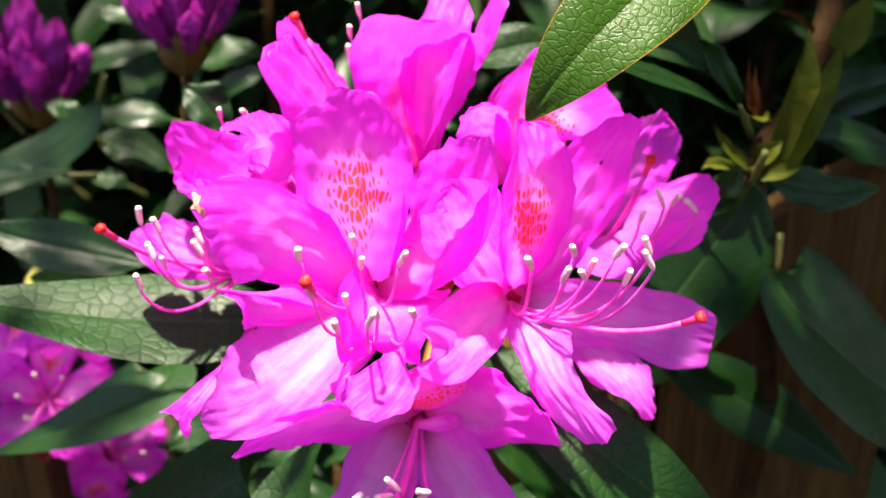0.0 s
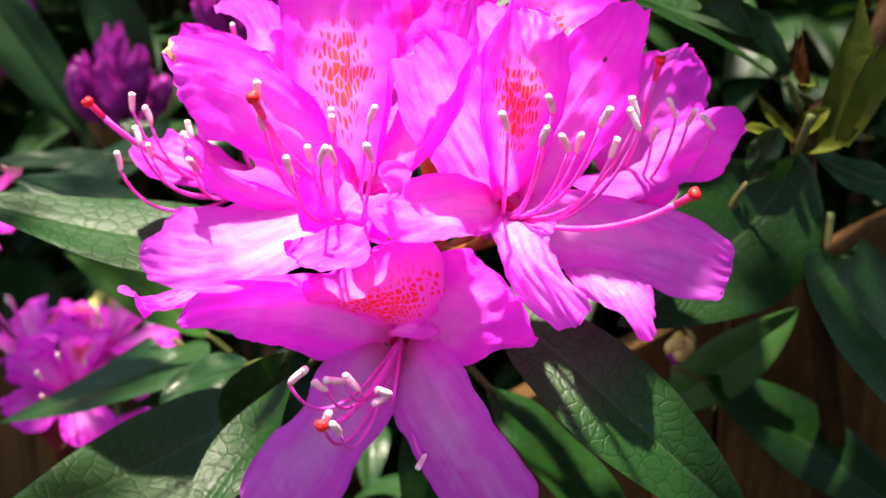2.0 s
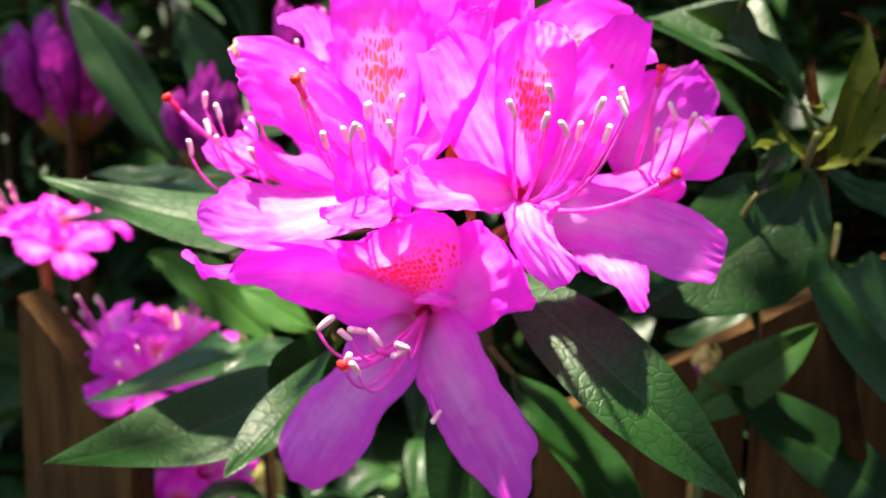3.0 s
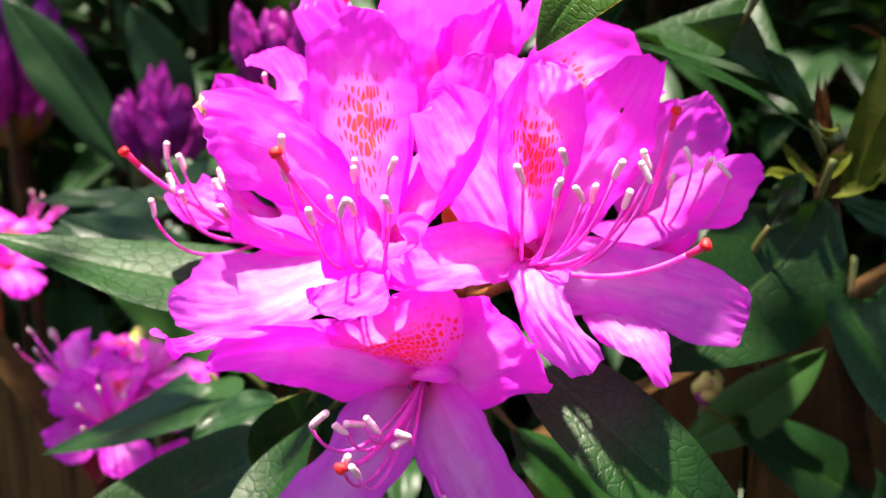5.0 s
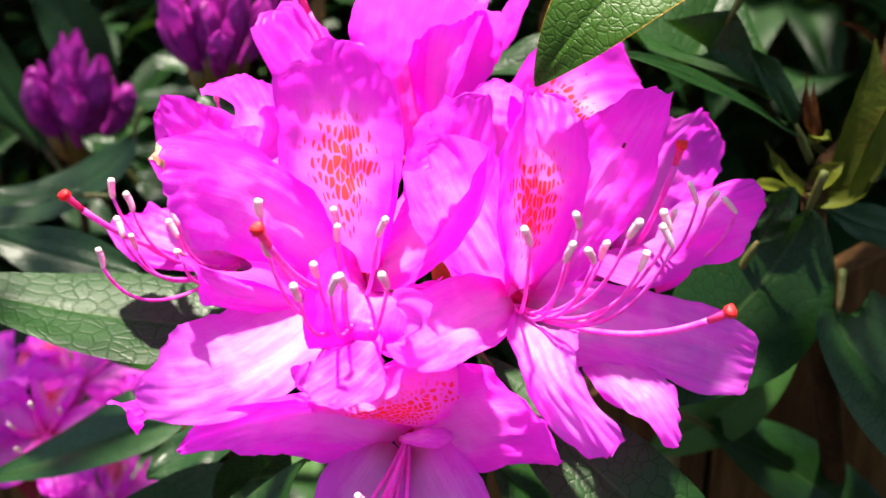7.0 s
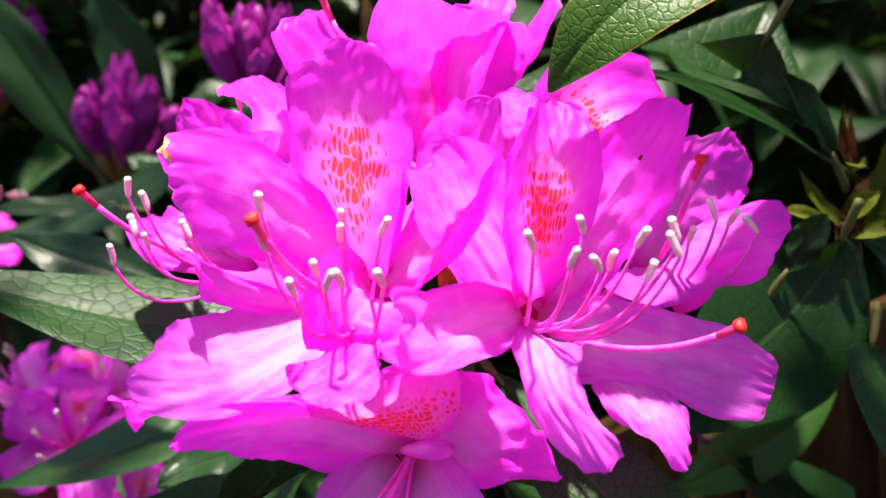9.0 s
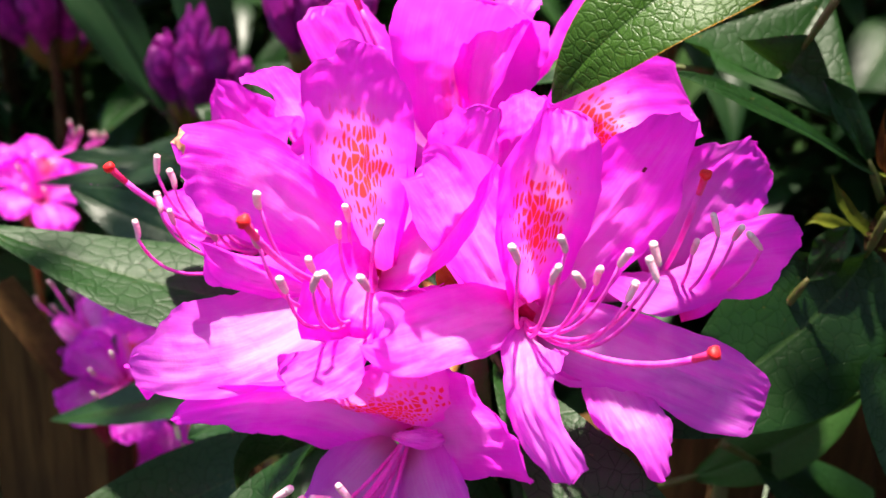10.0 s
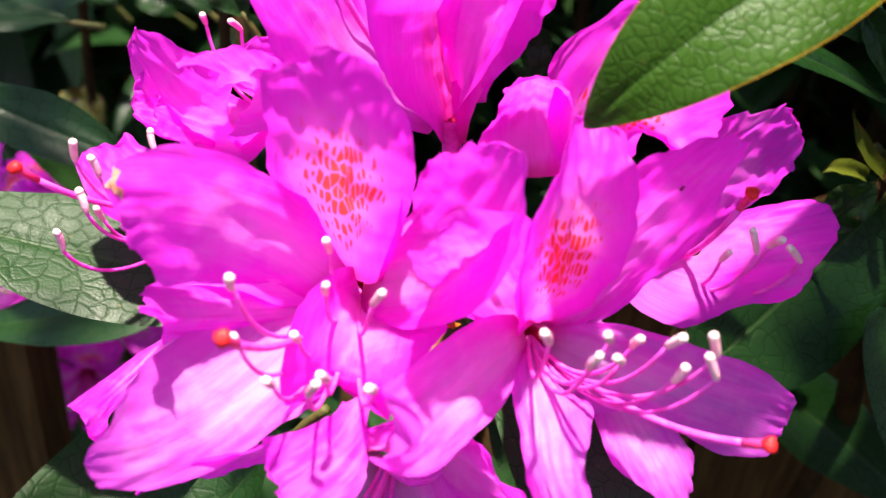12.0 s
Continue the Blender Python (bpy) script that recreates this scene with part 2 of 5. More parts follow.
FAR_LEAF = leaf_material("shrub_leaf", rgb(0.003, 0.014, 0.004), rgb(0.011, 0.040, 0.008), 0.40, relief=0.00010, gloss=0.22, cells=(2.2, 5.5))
STEM = plain_material("green_stem", rgb(0.045, 0.065, 0.012), rgb(0.08, 0.06, 0.018), 120, 0.55)
PEDICEL = plain_material("flower_stalk", rgb(0.16, 0.055, 0.012), rgb(0.20, 0.085, 0.02), 200, 0.5)
BARK = plain_material("twig_bark", rgb(0.020, 0.010, 0.004), rgb(0.038, 0.020, 0.008), 90, 0.85, 0.8, 0.0, 0.05)
SCALE = plain_material("bud_scale", rgb(0.055, 0.048, 0.005), rgb(0.10, 0.055, 0.008), 140, 0.6)
BRACT = plain_material("shoot_bract", rgb(0.036, 0.052, 0.005), rgb(0.070, 0.080, 0.008), 120, 0.55, 0.3, 0.2, 0.06)
BUD_PETAL = plain_material("bud_petal", rgb(0.12, 0.004, 0.095), rgb(0.28, 0.013, 0.23), 120, 0.5, 0.3, 0.15)
BUD_RIM = plain_material("bud_petal_rim", rgb(0.20, 0.006, 0.155), rgb(0.38, 0.018, 0.31), 160, 0.5, 0.3, 0.3)
RED_SCALE = plain_material("red_bud_scale", rgb(0.028, 0.007, 0.0012), rgb(0.050, 0.016, 0.002), 200, 0.6, 0.3, 0.0, 0.06)
SCORCHED = plain_material("scorched_petal", rgb(0.72, 0.34, 0.26), rgb(0.50, 0.15, 0.08), 500, 0.7, 0.5, 0.2)
MOLE = plain_material("petal_mole", rgb(0.16, 0.004, 0.03), rgb(0.22, 0.008, 0.05), 300, 0.6)
DRY_SCALE = plain_material("dry_bud_scale", rgb(0.30, 0.085, 0.006), rgb(0.42, 0.16, 0.015), 160, 0.6)
YELLOW_BUD = plain_material("yellow_bud_scale", rgb(0.36, 0.36, 0.07), rgb(0.44, 0.36, 0.12), 150, 0.5)
WOOD, SOIL = wood_material(), soil_material()

# ---- builders ----
ORIGIN = {}


def thing(name, place, label, category, group="", kind=""):
    ob = new(name)
    ob.empty_display_size = 0.01
    ob.location = place
    ORIGIN[ob] = Vector(place)
    return tagged(ob, label, category, group, kind)


def part(name, bm, material, parent, label="", flat=False):
    """Links a bmesh, given in world metres, as one mesh under a thing or a part."""
    origin = ORIGIN[parent]
    bm.transform(Matrix.Translation(-origin))
    mesh = bpy.data.meshes.new(name)
    bm.to_mesh(mesh)
    bm.free()
    if not flat:
        mesh.shade_smooth()
    mesh.materials.append(material)
    ob = new(name, mesh)
    ob.parent = parent
    ORIGIN[ob] = origin
    return tagged(ob, label)


def curve_point(a, b, c, u):
    """On the parabola that runs from a by way of b (at the half) to c."""
    k = 2 * b - (a + c) / 2
    return a * (1 - u) ** 2 + k * (2 * u * (1 - u)) + c * u ** 2


def blade(a, b, c, width, facing, profile, lift, rows, cols, tilt=0.0, twist=0.0):
    """A sheet along a curved midline. profile(u): half width as a share; lift(u, v, half): height over the sheet. Two UV maps: unit, and centimetres."""
    a, b, c, facing = Vector(a), Vector(b), Vector(c), Vector(facing).normalized()
    bm = bmesh.new()
    unit, cm = bm.loops.layers.uv.new("unit"), bm.loops.layers.uv.new("cm")
    length = sum((curve_point(a, b, c, (n + 1) / 12) - curve_point(a, b, c, n / 12)).length for n in range(12))
    grid = []
    for r in range(rows + 1):
        u = 1 - (1 - r / rows) ** 1.25
        p = curve_point(a, b, c, u)
        ahead = (curve_point(a, b, c, min(u + 0.01, 1.0)) - curve_point(a, b, c, min(u + 0.01, 1.0) - 0.02)).normalized()
        side = ahead.cross(facing).normalized()
        up = side.cross(ahead).normalized()
        turn = Matrix.Rotation(radians(tilt) + twist * u, 3, ahead)
        side, up = turn @ side, turn @ up
        half = width / 2 * profile(u)
        line = []
        for k in range(cols + 1):
            v = 2 * k / cols - 1
            over, along, out = lift(u, v, half)
            vert = bm.verts.new(p + side * (v * half * (1 + out)) + up * over + ahead * along)
            line.append((vert, (0.5 + v / 2, u), (v * half * (1 + out) * 100, u * length * 100)))
        grid.append(line)
    for r in range(rows):
        for k in range(cols):
            corners = (grid[r][k], grid[r][k + 1], grid[r + 1][k + 1], grid[r + 1][k])
            face = bm.faces.new([q[0] for q in corners])
            for loop, q in zip(face.loops, corners):
                loop[unit].uv, loop[cm].uv = q[1], q[2]
    return bm


def tube(points, radii, sides=8, cap=True):
    """A round rod through points, with a radius at each."""
    bm = bmesh.new()
    rings = []
    points = [Vector(p) for p in points]
    ref = Vector((0.31, 0.17, 0.93))
    for n, p in enumerate(points):
        ahead = (points[min(n + 1, len(points) - 1)] - points[max(n - 1, 0)]).normalized()
        x = ahead.cross(ref).normalized()
        y = ahead.cross(x)
        rings.append([bm.verts.new(p + (x * math.cos(2 * math.pi * s / sides) + y * math.sin(2 * math.pi * s / sides)) * radii[n]) for s in range(sides)])
    for a, b in zip(rings, rings[1:]):
        for s in range(sides):
            bm.faces.new((a[s], a[(s + 1) % sides], b[(s + 1) % sides], b[s]))
    if cap:
        bm.faces.new(list(reversed(rings[0])))
        bm.faces.new(rings[-1])
    return bm


def arc(a, b, c, count):
    return [curve_point(Vector(a), Vector(b), Vector(c), n / count) for n in range(count + 1)]


def wave(x, y, z):
    return noise.noise(Vector((x, y, z)))


def smooth_through(stations, u):
    """A smooth curve through (place, value) stations."""
    for n in range(len(stations) - 1):
        (x0, y0), (x1, y1) = stations[n], stations[n + 1]
        if u <= x1 or n == len(stations) - 2:
            xa, ya = stations[max(n - 1, 0)]
            xb, yb = stations[min(n + 2, len(stations) - 1)]
            m0 = (y1 - ya) / (x1 - xa)
            m1 = (yb - y0) / (xb - x0)
            h = x1 - x0
            s = (u - x0) / h
            return y0 * (2 * s ** 3 - 3 * s ** 2 + 1) + m0 * h * (s ** 3 - 2 * s ** 2 + s) + y1 * (3 * s ** 2 - 2 * s ** 3) + m1 * h * (s ** 3 - s ** 2)


def withered(bm, facing, patch):
    """A thin film over a stretch of a petal's skin."""
    layer = bm.loops.layers.uv["unit"]
    film = bmesh.new()
    for face in bm.faces:
        u = sum(loop[layer].uv.x for loop in face.loops) / 4
        v = sum(loop[layer].uv.y for loop in face.loops) / 4
        if patch[0] < u < patch[1] and patch[2] < v < patch[3]:
            film.faces.new([film.verts.new(vert.co + facing * 0.00025) for vert in face.verts])
    bmesh.ops.remove_doubles(film, verts=film.verts, dist=0.00001)
    return film


RIMS = {}
LOBE = (0.55, 0.80, 0.95, 0.97, 0.68)


def petal(flower, base, mid, tip, width, facing, left=LOBE, right=LOBE, neck=0.34, cup=0.06, twist=0.0, curl=0.0, ruffle=1.0, spots=0, tilt=0.0, pale=False, seed=None, patch=None):
    """One lobe of a corolla. left, right: half widths at 0.2, 0.4, 0.6, 0.8 and 0.93 of its length, as shares of half the width; cup: how far the sides rise towards
    the facing side (minus: roll back); twist: the turn from base to end; curl: how far the end rolls back; spots: 1 freckles, 2 streaks, 3 broad freckles; patch: a
    withered spot, from and to across, from and to along."""
    seed = random.uniform(0, 90) if seed is None else seed
    places = (0.0, 0.2, 0.4, 0.6, 0.8, 0.93)
    edges = [list(zip(places, (neck,) + tuple(side))) for side in (left, right)]

    def lift(u, v, half):
        half = width / 2 * smooth_through(edges[1 if v > 0 else 0], min(u, 0.93))
        if u > 0.93:
            half *= max(1 - ((u - 0.93) / 0.07) ** 2, 0.0) ** 0.5
        half = max(half, 0.0004)
        vv = v * half / (width / 2)
        rim = max(abs(v) ** 2.2 * min(u * 2, 1), max(0.0, (u - 0.72) / 0.28) ** 2)
        big = wave(u * 2.1 + seed, vv * 1.3, seed) * 0.0020 * (0.25 + u)
        folds = wave(u * 3.2 + seed, vv * 3.4, seed + 7) * 0.0016 * min(u * 2, 1)
        frill = (wave(u * 7 + seed, vv * 4.5, 3.0 + seed) * 0.0020 + wave(u * 15, vv * 9 + seed, 8.0) * 0.0010) * rim
        wrinkle = wave(u * 11 + seed, vv * 7, 5.0) * 0.0006 + wave(u * 3 + seed, vv * 12, 2.0) * 0.0003 * min(u * 3, 1) + wave(u * 1.3 + seed, vv * 5, 4.0) * 0.0004 * min(u * 3, 1)
        groove = -0.0012 * math.exp(-(vv / 0.16) ** 2) * min(u * 3, 1) * max(1 - u, 0.0)
        over = cup * half * 2 * v * v + ruffle * (big + folds + frill) + wrinkle + groove - curl * width * max(0.0, (u - 0.6) / 0.4) ** 2
        along = (wave(vv * 2.6 + seed, 1.7, seed) * 0.0020 * u + wave(vv * 8 + seed, 9.1, seed) * 0.0018 + wave(vv * 19 + seed, 2.1, seed) * 0.0008) * rim * min(width / 0.032, 1)
        out = 0.035 * wave(u * 4.2 + seed, 3.0 if v > 0 else 8.0, seed) + 0.035 * wave(u * 12 + seed, 5.0 if v > 0 else 2.0, seed) + 0.02 * wave(u * 26 + seed, 1.0 if v > 0 else 6.0, seed)
        return over, along, (1 + out) * half / (width / 2) - 1

    bm = blade(base, mid, tip, width, facing, lambda u: 1.0, lift, 40, 28, tilt, twist)
    spot = withered(bm, Vector(facing).normalized(), patch) if patch else None
    bm.verts.ensure_lookup_table()
    rims = [[bm.verts[r * 29 + k].co.copy() for r in range(41)] for k in (2, 26)]
    ob = part("petal", bm, PALE if pale else (PETAL, SPOTTED, STREAKED, BROAD)[spots], flower, ("", "magenta petal with orange-red freckles", "magenta petal with red streaks down the middle", "magenta petal broadly freckled with orange-red")[spots])
    if spot:
        part("withered_spot", spot, SCORCHED if patch[1] - patch[0] > 0.1 else MOLE, ob, "withered spot on the petal")
    RIMS[ob] = rims
    return ob


def web(flower, one, other, upto):
    """The joined part of a corolla between two neighbouring lobes, as far as a share of their length, with a rounded notch."""
    near, far = min(((a, b) for a in RIMS[one] for b in RIMS[other]), key=lambda pair: sum((pair[0][r] - pair[1][r]).length for r in range(6, 20)))
    last = round(40 * (1 - (1 - upto) ** 0.8))
    bm = bmesh.new()
    unit, cm = bm.loops.layers.uv.new("unit"), bm.loops.layers.uv.new("cm")
    grid = []
    for r in range(last + 1):
        line = []
        for k in range(9):
            s = k / 8
            reach = r * (1 - 1.4 * s * (1 - s))
            n = min(int(reach), 39)
            a, b = near[n].lerp(near[n + 1], reach - n), far[n].lerp(far[n + 1], reach - n)
            line.append((bm.verts.new(a.lerp(b, s)), (0.22 + 0.10 * s, 0.15 + 0.6 * reach / 40), ((a - b).length * 100 * s, reach * 0.09)))
        grid.append(line)
    for r in range(last):
        for k in range(8):
            corners = (grid[r][k], grid[r][k + 1], grid[r + 1][k + 1], grid[r + 1][k])
            face = bm.faces.new([q[0] for q in corners])
            for loop, q in zip(face.loops, corners):
                loop[unit].uv, loop[cm].uv = q[1], q[2]
    part("corolla_web", bm, PETAL, flower)


def flower_tube(flower, throat, back, radius):
    """The funnel behind the lobes: outer skin, and a dark inner throat."""
    throat, back = Vector(throat), Vector(back)
    steps = [(0.0, 1.0), (0.12, 0.82), (0.35, 0.62), (0.7, 0.46), (1.0, 0.34)]
    part("tube", tube([throat.lerp(back, s) for s, _ in steps], [radius * r for _, r in steps], 18, False), TUBE, flower)
    part("throat", tube([throat.lerp(back, s) for s, _ in steps], [radius * r * 0.93 for _, r in steps], 18, False), THROAT, flower, "dark red throat")


def stamen(flower, base, bend, end, size=0.0046, rise=(0, -0.5, 0.85)):
    """A curved filament with an upturned anther whose open end shows pollen."""
    base, bend, end = Vector(base), Vector(bend), Vector(end)
    rise = Vector(rise).normalized()
    foot = end - rise * size
    path = arc(base, bend, foot, 14)
    rod = part("stamen", tube(path, [0.00055 - 0.00016 * n / 14 for n in range(15)], 7), FILAMENT, flower)
    lean = Vector((random.uniform(-1, 1), random.uniform(-1, 1), 0)) * size * 0.30
    shape = [(-0.04, 0.34), (0.04, 0.68), (0.16, 0.88), (0.40, 0.97), (0.70, 1.02), (0.86, 1.0), (0.95, 0.86)]
    r = size * random.uniform(0.145, 0.175)
    part("anther", tube([foot + rise * size * s + lean * s * s for s, _ in shape], [r * q for _, q in shape], 10), ANTHER, rod, "pale pink anther")
    cap = [(0.78, 1.06), (0.87, 1.05), (0.95, 0.92), (1.00, 0.66), (1.02, 0.25)]
    part("pollen", tube([foot + rise * size * s + lean * s * s for s, _ in cap], [r * q for _, q in cap], 10), POLLEN, rod, "cream pollen")


def pistil(flower, base, bend, end):
    """The long pink style, red towards its knobbed stigma."""
    base, bend, end = Vector(base), Vector(bend), Vector(end)
    path = arc(base, bend, end, 20)
    rod = part("pistil", tube(path[:19], [0.00060 + 0.00016 * n / 18 for n in range(19)], 8), FILAMENT, flower)
    part("style_end", tube(path[18:], [0.00077, 0.00085, 0.00095], 8), STYLE, rod, "red end of the style")
    ahead = (path[-1] - path[-2]).normalized()
    shape = [(-0.0010, 0.6), (-0.0004, 1.0), (0.0004, 1.1), (0.0009, 0.9), (0.0011, 0.35)]
    bm = tube([end + ahead * s for s, _ in shape], [0.00135 * q for _, q in shape], 12)
    for vert in bm.verts:
        vert.co += Vector((wave(vert.co.x * 900, vert.co.y * 900, vert.co.z * 900), wave(vert.co.y * 900, vert.co.z * 900, 3.0), wave(vert.co.z * 900, vert.co.x * 900, 6.0))) * 0.0004
    part("stigma", bm, STIGMA, rod, "red knobbed stigma")


def bract(shoot, base, mid, tip, width, facing, material):
    """A narrow young bract or bud scale."""
    seed = random.uniform(0, 50)
    bm = blade(base, mid, tip, width, facing, lambda u: 0.55 + 0.45 * math.sin(math.pi * min(u + 0.15, 1)) - 0.5 * max(0.0, u - 0.7) / 0.3, lambda u, v, half: (half * 0.45 * v * v + 0.001 * wave(u * 4 + seed, v, 1.0), 0.0, 0.06 * wave(u * 7 + seed, v, 4.0)), 12, 8)
    part("bract", bm, material, shoot, "reddish bud scale" if material == RED_SCALE else "orange-brown dry bud scale" if material == DRY_SCALE else "yellow-green young bract")


def leaf(shoot, base, mid, tip, width, facing, fold=0.10, tilt=0.0, material=None, widest=0.50, sharp=1.0, wavy=1.0, droop=0.0, label="", coarse=False):
    """An elliptic leathery leaf on a short stalk, creased along its midrib, with a pointed tip."""
    base, mid, tip = Vector(base), Vector(mid), Vector(tip)
    seed = random.uniform(0, 90)

    def profile(u):
        s = u / widest if u < widest else (1 - u) / (1 - widest)
        return 0.025 + 0.975 * max(math.sin(s * math.pi / 2), 0.0) ** (0.80 if u < widest else 0.86 * sharp)

    def lift(u, v, half):
        over = fold * half * abs(v) - 0.10 * fold * half * (abs(v) ** 6) * 3
        over += wavy * wave(u * 4 + seed, v * 1.1, seed) * 0.0028 * abs(v) + wavy * wave(u * 1.6 + seed, v * 0.4, 2.0) * 0.003
        over += -0.00045 * math.exp(-(v * half / 0.0008) ** 2) - droop * half * v * v
        return over, 0.0, 0.035 * wave(u * 6 + seed, 3.0 if v > 0 else 7.0, seed)

    rows, cols = (14, 8) if coarse else (36, 22)
    ob = part("leaf", blade(base, mid, tip, width, facing, profile, lift, rows, cols, tilt), material or LEAF, shoot, label)
    if coarse:
        return ob
    away = (base - curve_point(base, mid, tip, 0.08)).normalized()
    stalk = arc(base + away * 0.012, base + away * 0.005, curve_point(base, mid, tip, 0.05), 5)
    part("leaf_stalk", tube(stalk, [0.0013] * 4 + [0.001, 0.0006], 6), STEM, ob)
    return ob


# ---- builders of the things behind ----
def flower_bud_truss(place, size):
    """A cluster of tight purple flower buds rising from a cup of scales."""
    place = Vector(place)
    truss = thing("flower_bud_truss", place, "cluster of tight dark purple rhododendron flower buds on green scales", "flower buds", "bud trusses")
    part("stem", tube(arc((place.x + 0.02, place.y + 0.06, 0), place + Vector((0.0, 0.01, -0.5 * place.z)), place, 8), [0.0024] * 9), BARK, truss)
    for n in range(11):
        turn = 2.39996 * n
        out = 0.002 + 0.023 * math.sqrt(n / 11)
        lean = Vector((math.cos(turn), math.sin(turn), 0)) * out * size
        foot = place + lean * 0.25 + Vector((0, 0, 0.004))
        high = random.uniform(0.038, 0.050) * size * (1 - 0.35 * n / 11)
        top = place + lean * 1.05 + Vector((0, 0, high))
        mid = (foot + top) / 2 + lean * 0.20
        radius = random.uniform(0.0042, 0.0056) * size
        shape = [(k / 12, 0.30 + 0.70 * math.sin(min(k / 8, 1) * math.pi / 2) ** 1.4 - 0.80 * max(0.0, (k - 8) / 4) ** 1.7) for k in range(13)]
        bm = tube([curve_point(foot, mid, top, q) for q, _ in shape], [radius * r for _, r in shape], 20)
        bm.verts.ensure_lookup_table()
        twist = random.uniform(0, 6)
        for k, vert in enumerate(bm.verts):
            ring, side = divmod(k, 20)
            centre = curve_point(foot, mid, top, ring / 12)
            pleat = abs(math.sin(2.5 * 2 * math.pi * side / 20 + twist + ring * 0.16)) - 0.6
            ragged = 0.5 * wave(side * 1.1 + twist, ring * 0.75, 3.0)
            vert.co = centre + (vert.co - centre) * (1 + (0.42 * pleat + ragged) * min(ring / 5, 1))
        bud = part("bud", bm, BUD_PETAL, truss)
        axis = (top - mid).normalized()
        for k in range(3):
            angle = twist + 2.1 * k
            way = (Vector((math.cos(angle), math.sin(angle), 0)) - axis * axis.dot(Vector((math.cos(angle), math.sin(angle), 0)))).normalized()
            start = curve_point(foot, mid, top, 0.55) + way * radius * 0.85
            end = top + way * radius * random.uniform(0.3, 1.0) + axis * 0.007 * random.uniform(-0.4, 1.0) * size
            bm = blade(start, (start + end) / 2 + way * radius * 0.35, end, radius * 1.7, way, lambda u: 0.7 + 0.45 * math.sin(math.pi * min(u * 0.8 + 0.1, 1)) - 0.7 * max(0.0, u - 0.75) / 0.25, lambda u, v, half: (-half * 0.45 * v * v + 0.0012 * wave(u * 5 + twist, v * 2, k), 0.0015 * wave(v * 3 + twist, k, 1.0) * u, 0.1 * wave(u * 6, twist + k, v)), 10, 8)
            part("bud_petal", bm, BUD_RIM, bud)
    for n in range(8):
        turn = 0.785 * n + 0.3
        way = Vector((math.cos(turn), math.sin(turn), 0))
        foot = place + way * 0.004 * size - Vector((0, 0, 0.006))
        tip = place + way * random.uniform(0.009, 0.015) * size + Vector((0, 0, random.uniform(0.010, 0.024) * size))
        mid = (foot + tip) / 2 + way * 0.005 * size
        bm = blade(foot, mid, tip, 0.009 * size, -way + Vector((0, 0, 0.4)), lambda u: 0.35 + 0.65 * math.sin(math.pi * min(u * 0.9 + 0.08, 1)), lambda u, v, half: (half * 0.5 * v * v, 0.0, 0.0), 6, 4)
        part("bud_scale", bm, SCALE, truss, "green bud scale")
    return truss


def far_flower(place, facing, size):
    """An open truss seen from some way off: three flowers, with stamens."""
    place, facing = Vector(place), Vector(facing)
    side = facing.cross(Vector((0, 0, 1))).normalized()
    up = side.cross(facing)
    for n in range(3):
        turn = 2.1 * n + 0.4
        axis = (facing + (side * math.cos(turn) + up * math.sin(turn)) * 0.55).normalized()
        throat = place + (side * math.cos(turn) + up * math.sin(turn)) * size * 0.62
        flower = thing("flower", throat, "magenta rhododendron flower of a truss further back", "flower", "flowers of the trusses behind")
        flower_tube(flower, throat, throat - axis * 0.024, 0.0045)
        part("flower_stalk", tube(arc(throat - axis * 0.024, place - facing * 0.05 - Vector((0, 0, 0.06)), (place.x, place.y + 0.09, 0), 8), [0.0016] * 5 + [0.002] * 4), PEDICEL, flower)
        across = axis.cross(Vector((0.2, 0.1, 1))).normalized()
        over = across.cross(axis).normalized()
        for k in range(5):
            a = 2 * math.pi * k / 5 + math.pi / 2
            way = across * math.cos(a) + over * math.sin(a)
            reach = size * random.uniform(0.92, 1.12)
            petal(flower, throat + way * 0.003, throat + way * reach * 0.6 + axis * 0.012, throat + way * reach + axis * 0.014 * random.uniform(0.2, 1.3), size * 0.85, axis, spots=1 if k == 0 else 0, cup=random.uniform(-0.1, 0.1), tilt=random.uniform(-12, 12))
        for k in range(6):
            a = 1.05 * k
            end = throat + axis * random.uniform(0.025, 0.034) + (across * math.cos(a) + over * (math.sin(a) - 0.3)) * 0.010
            stamen(flower, throat, (throat + end) / 2 - Vector((0, 0, 0.002)), end)


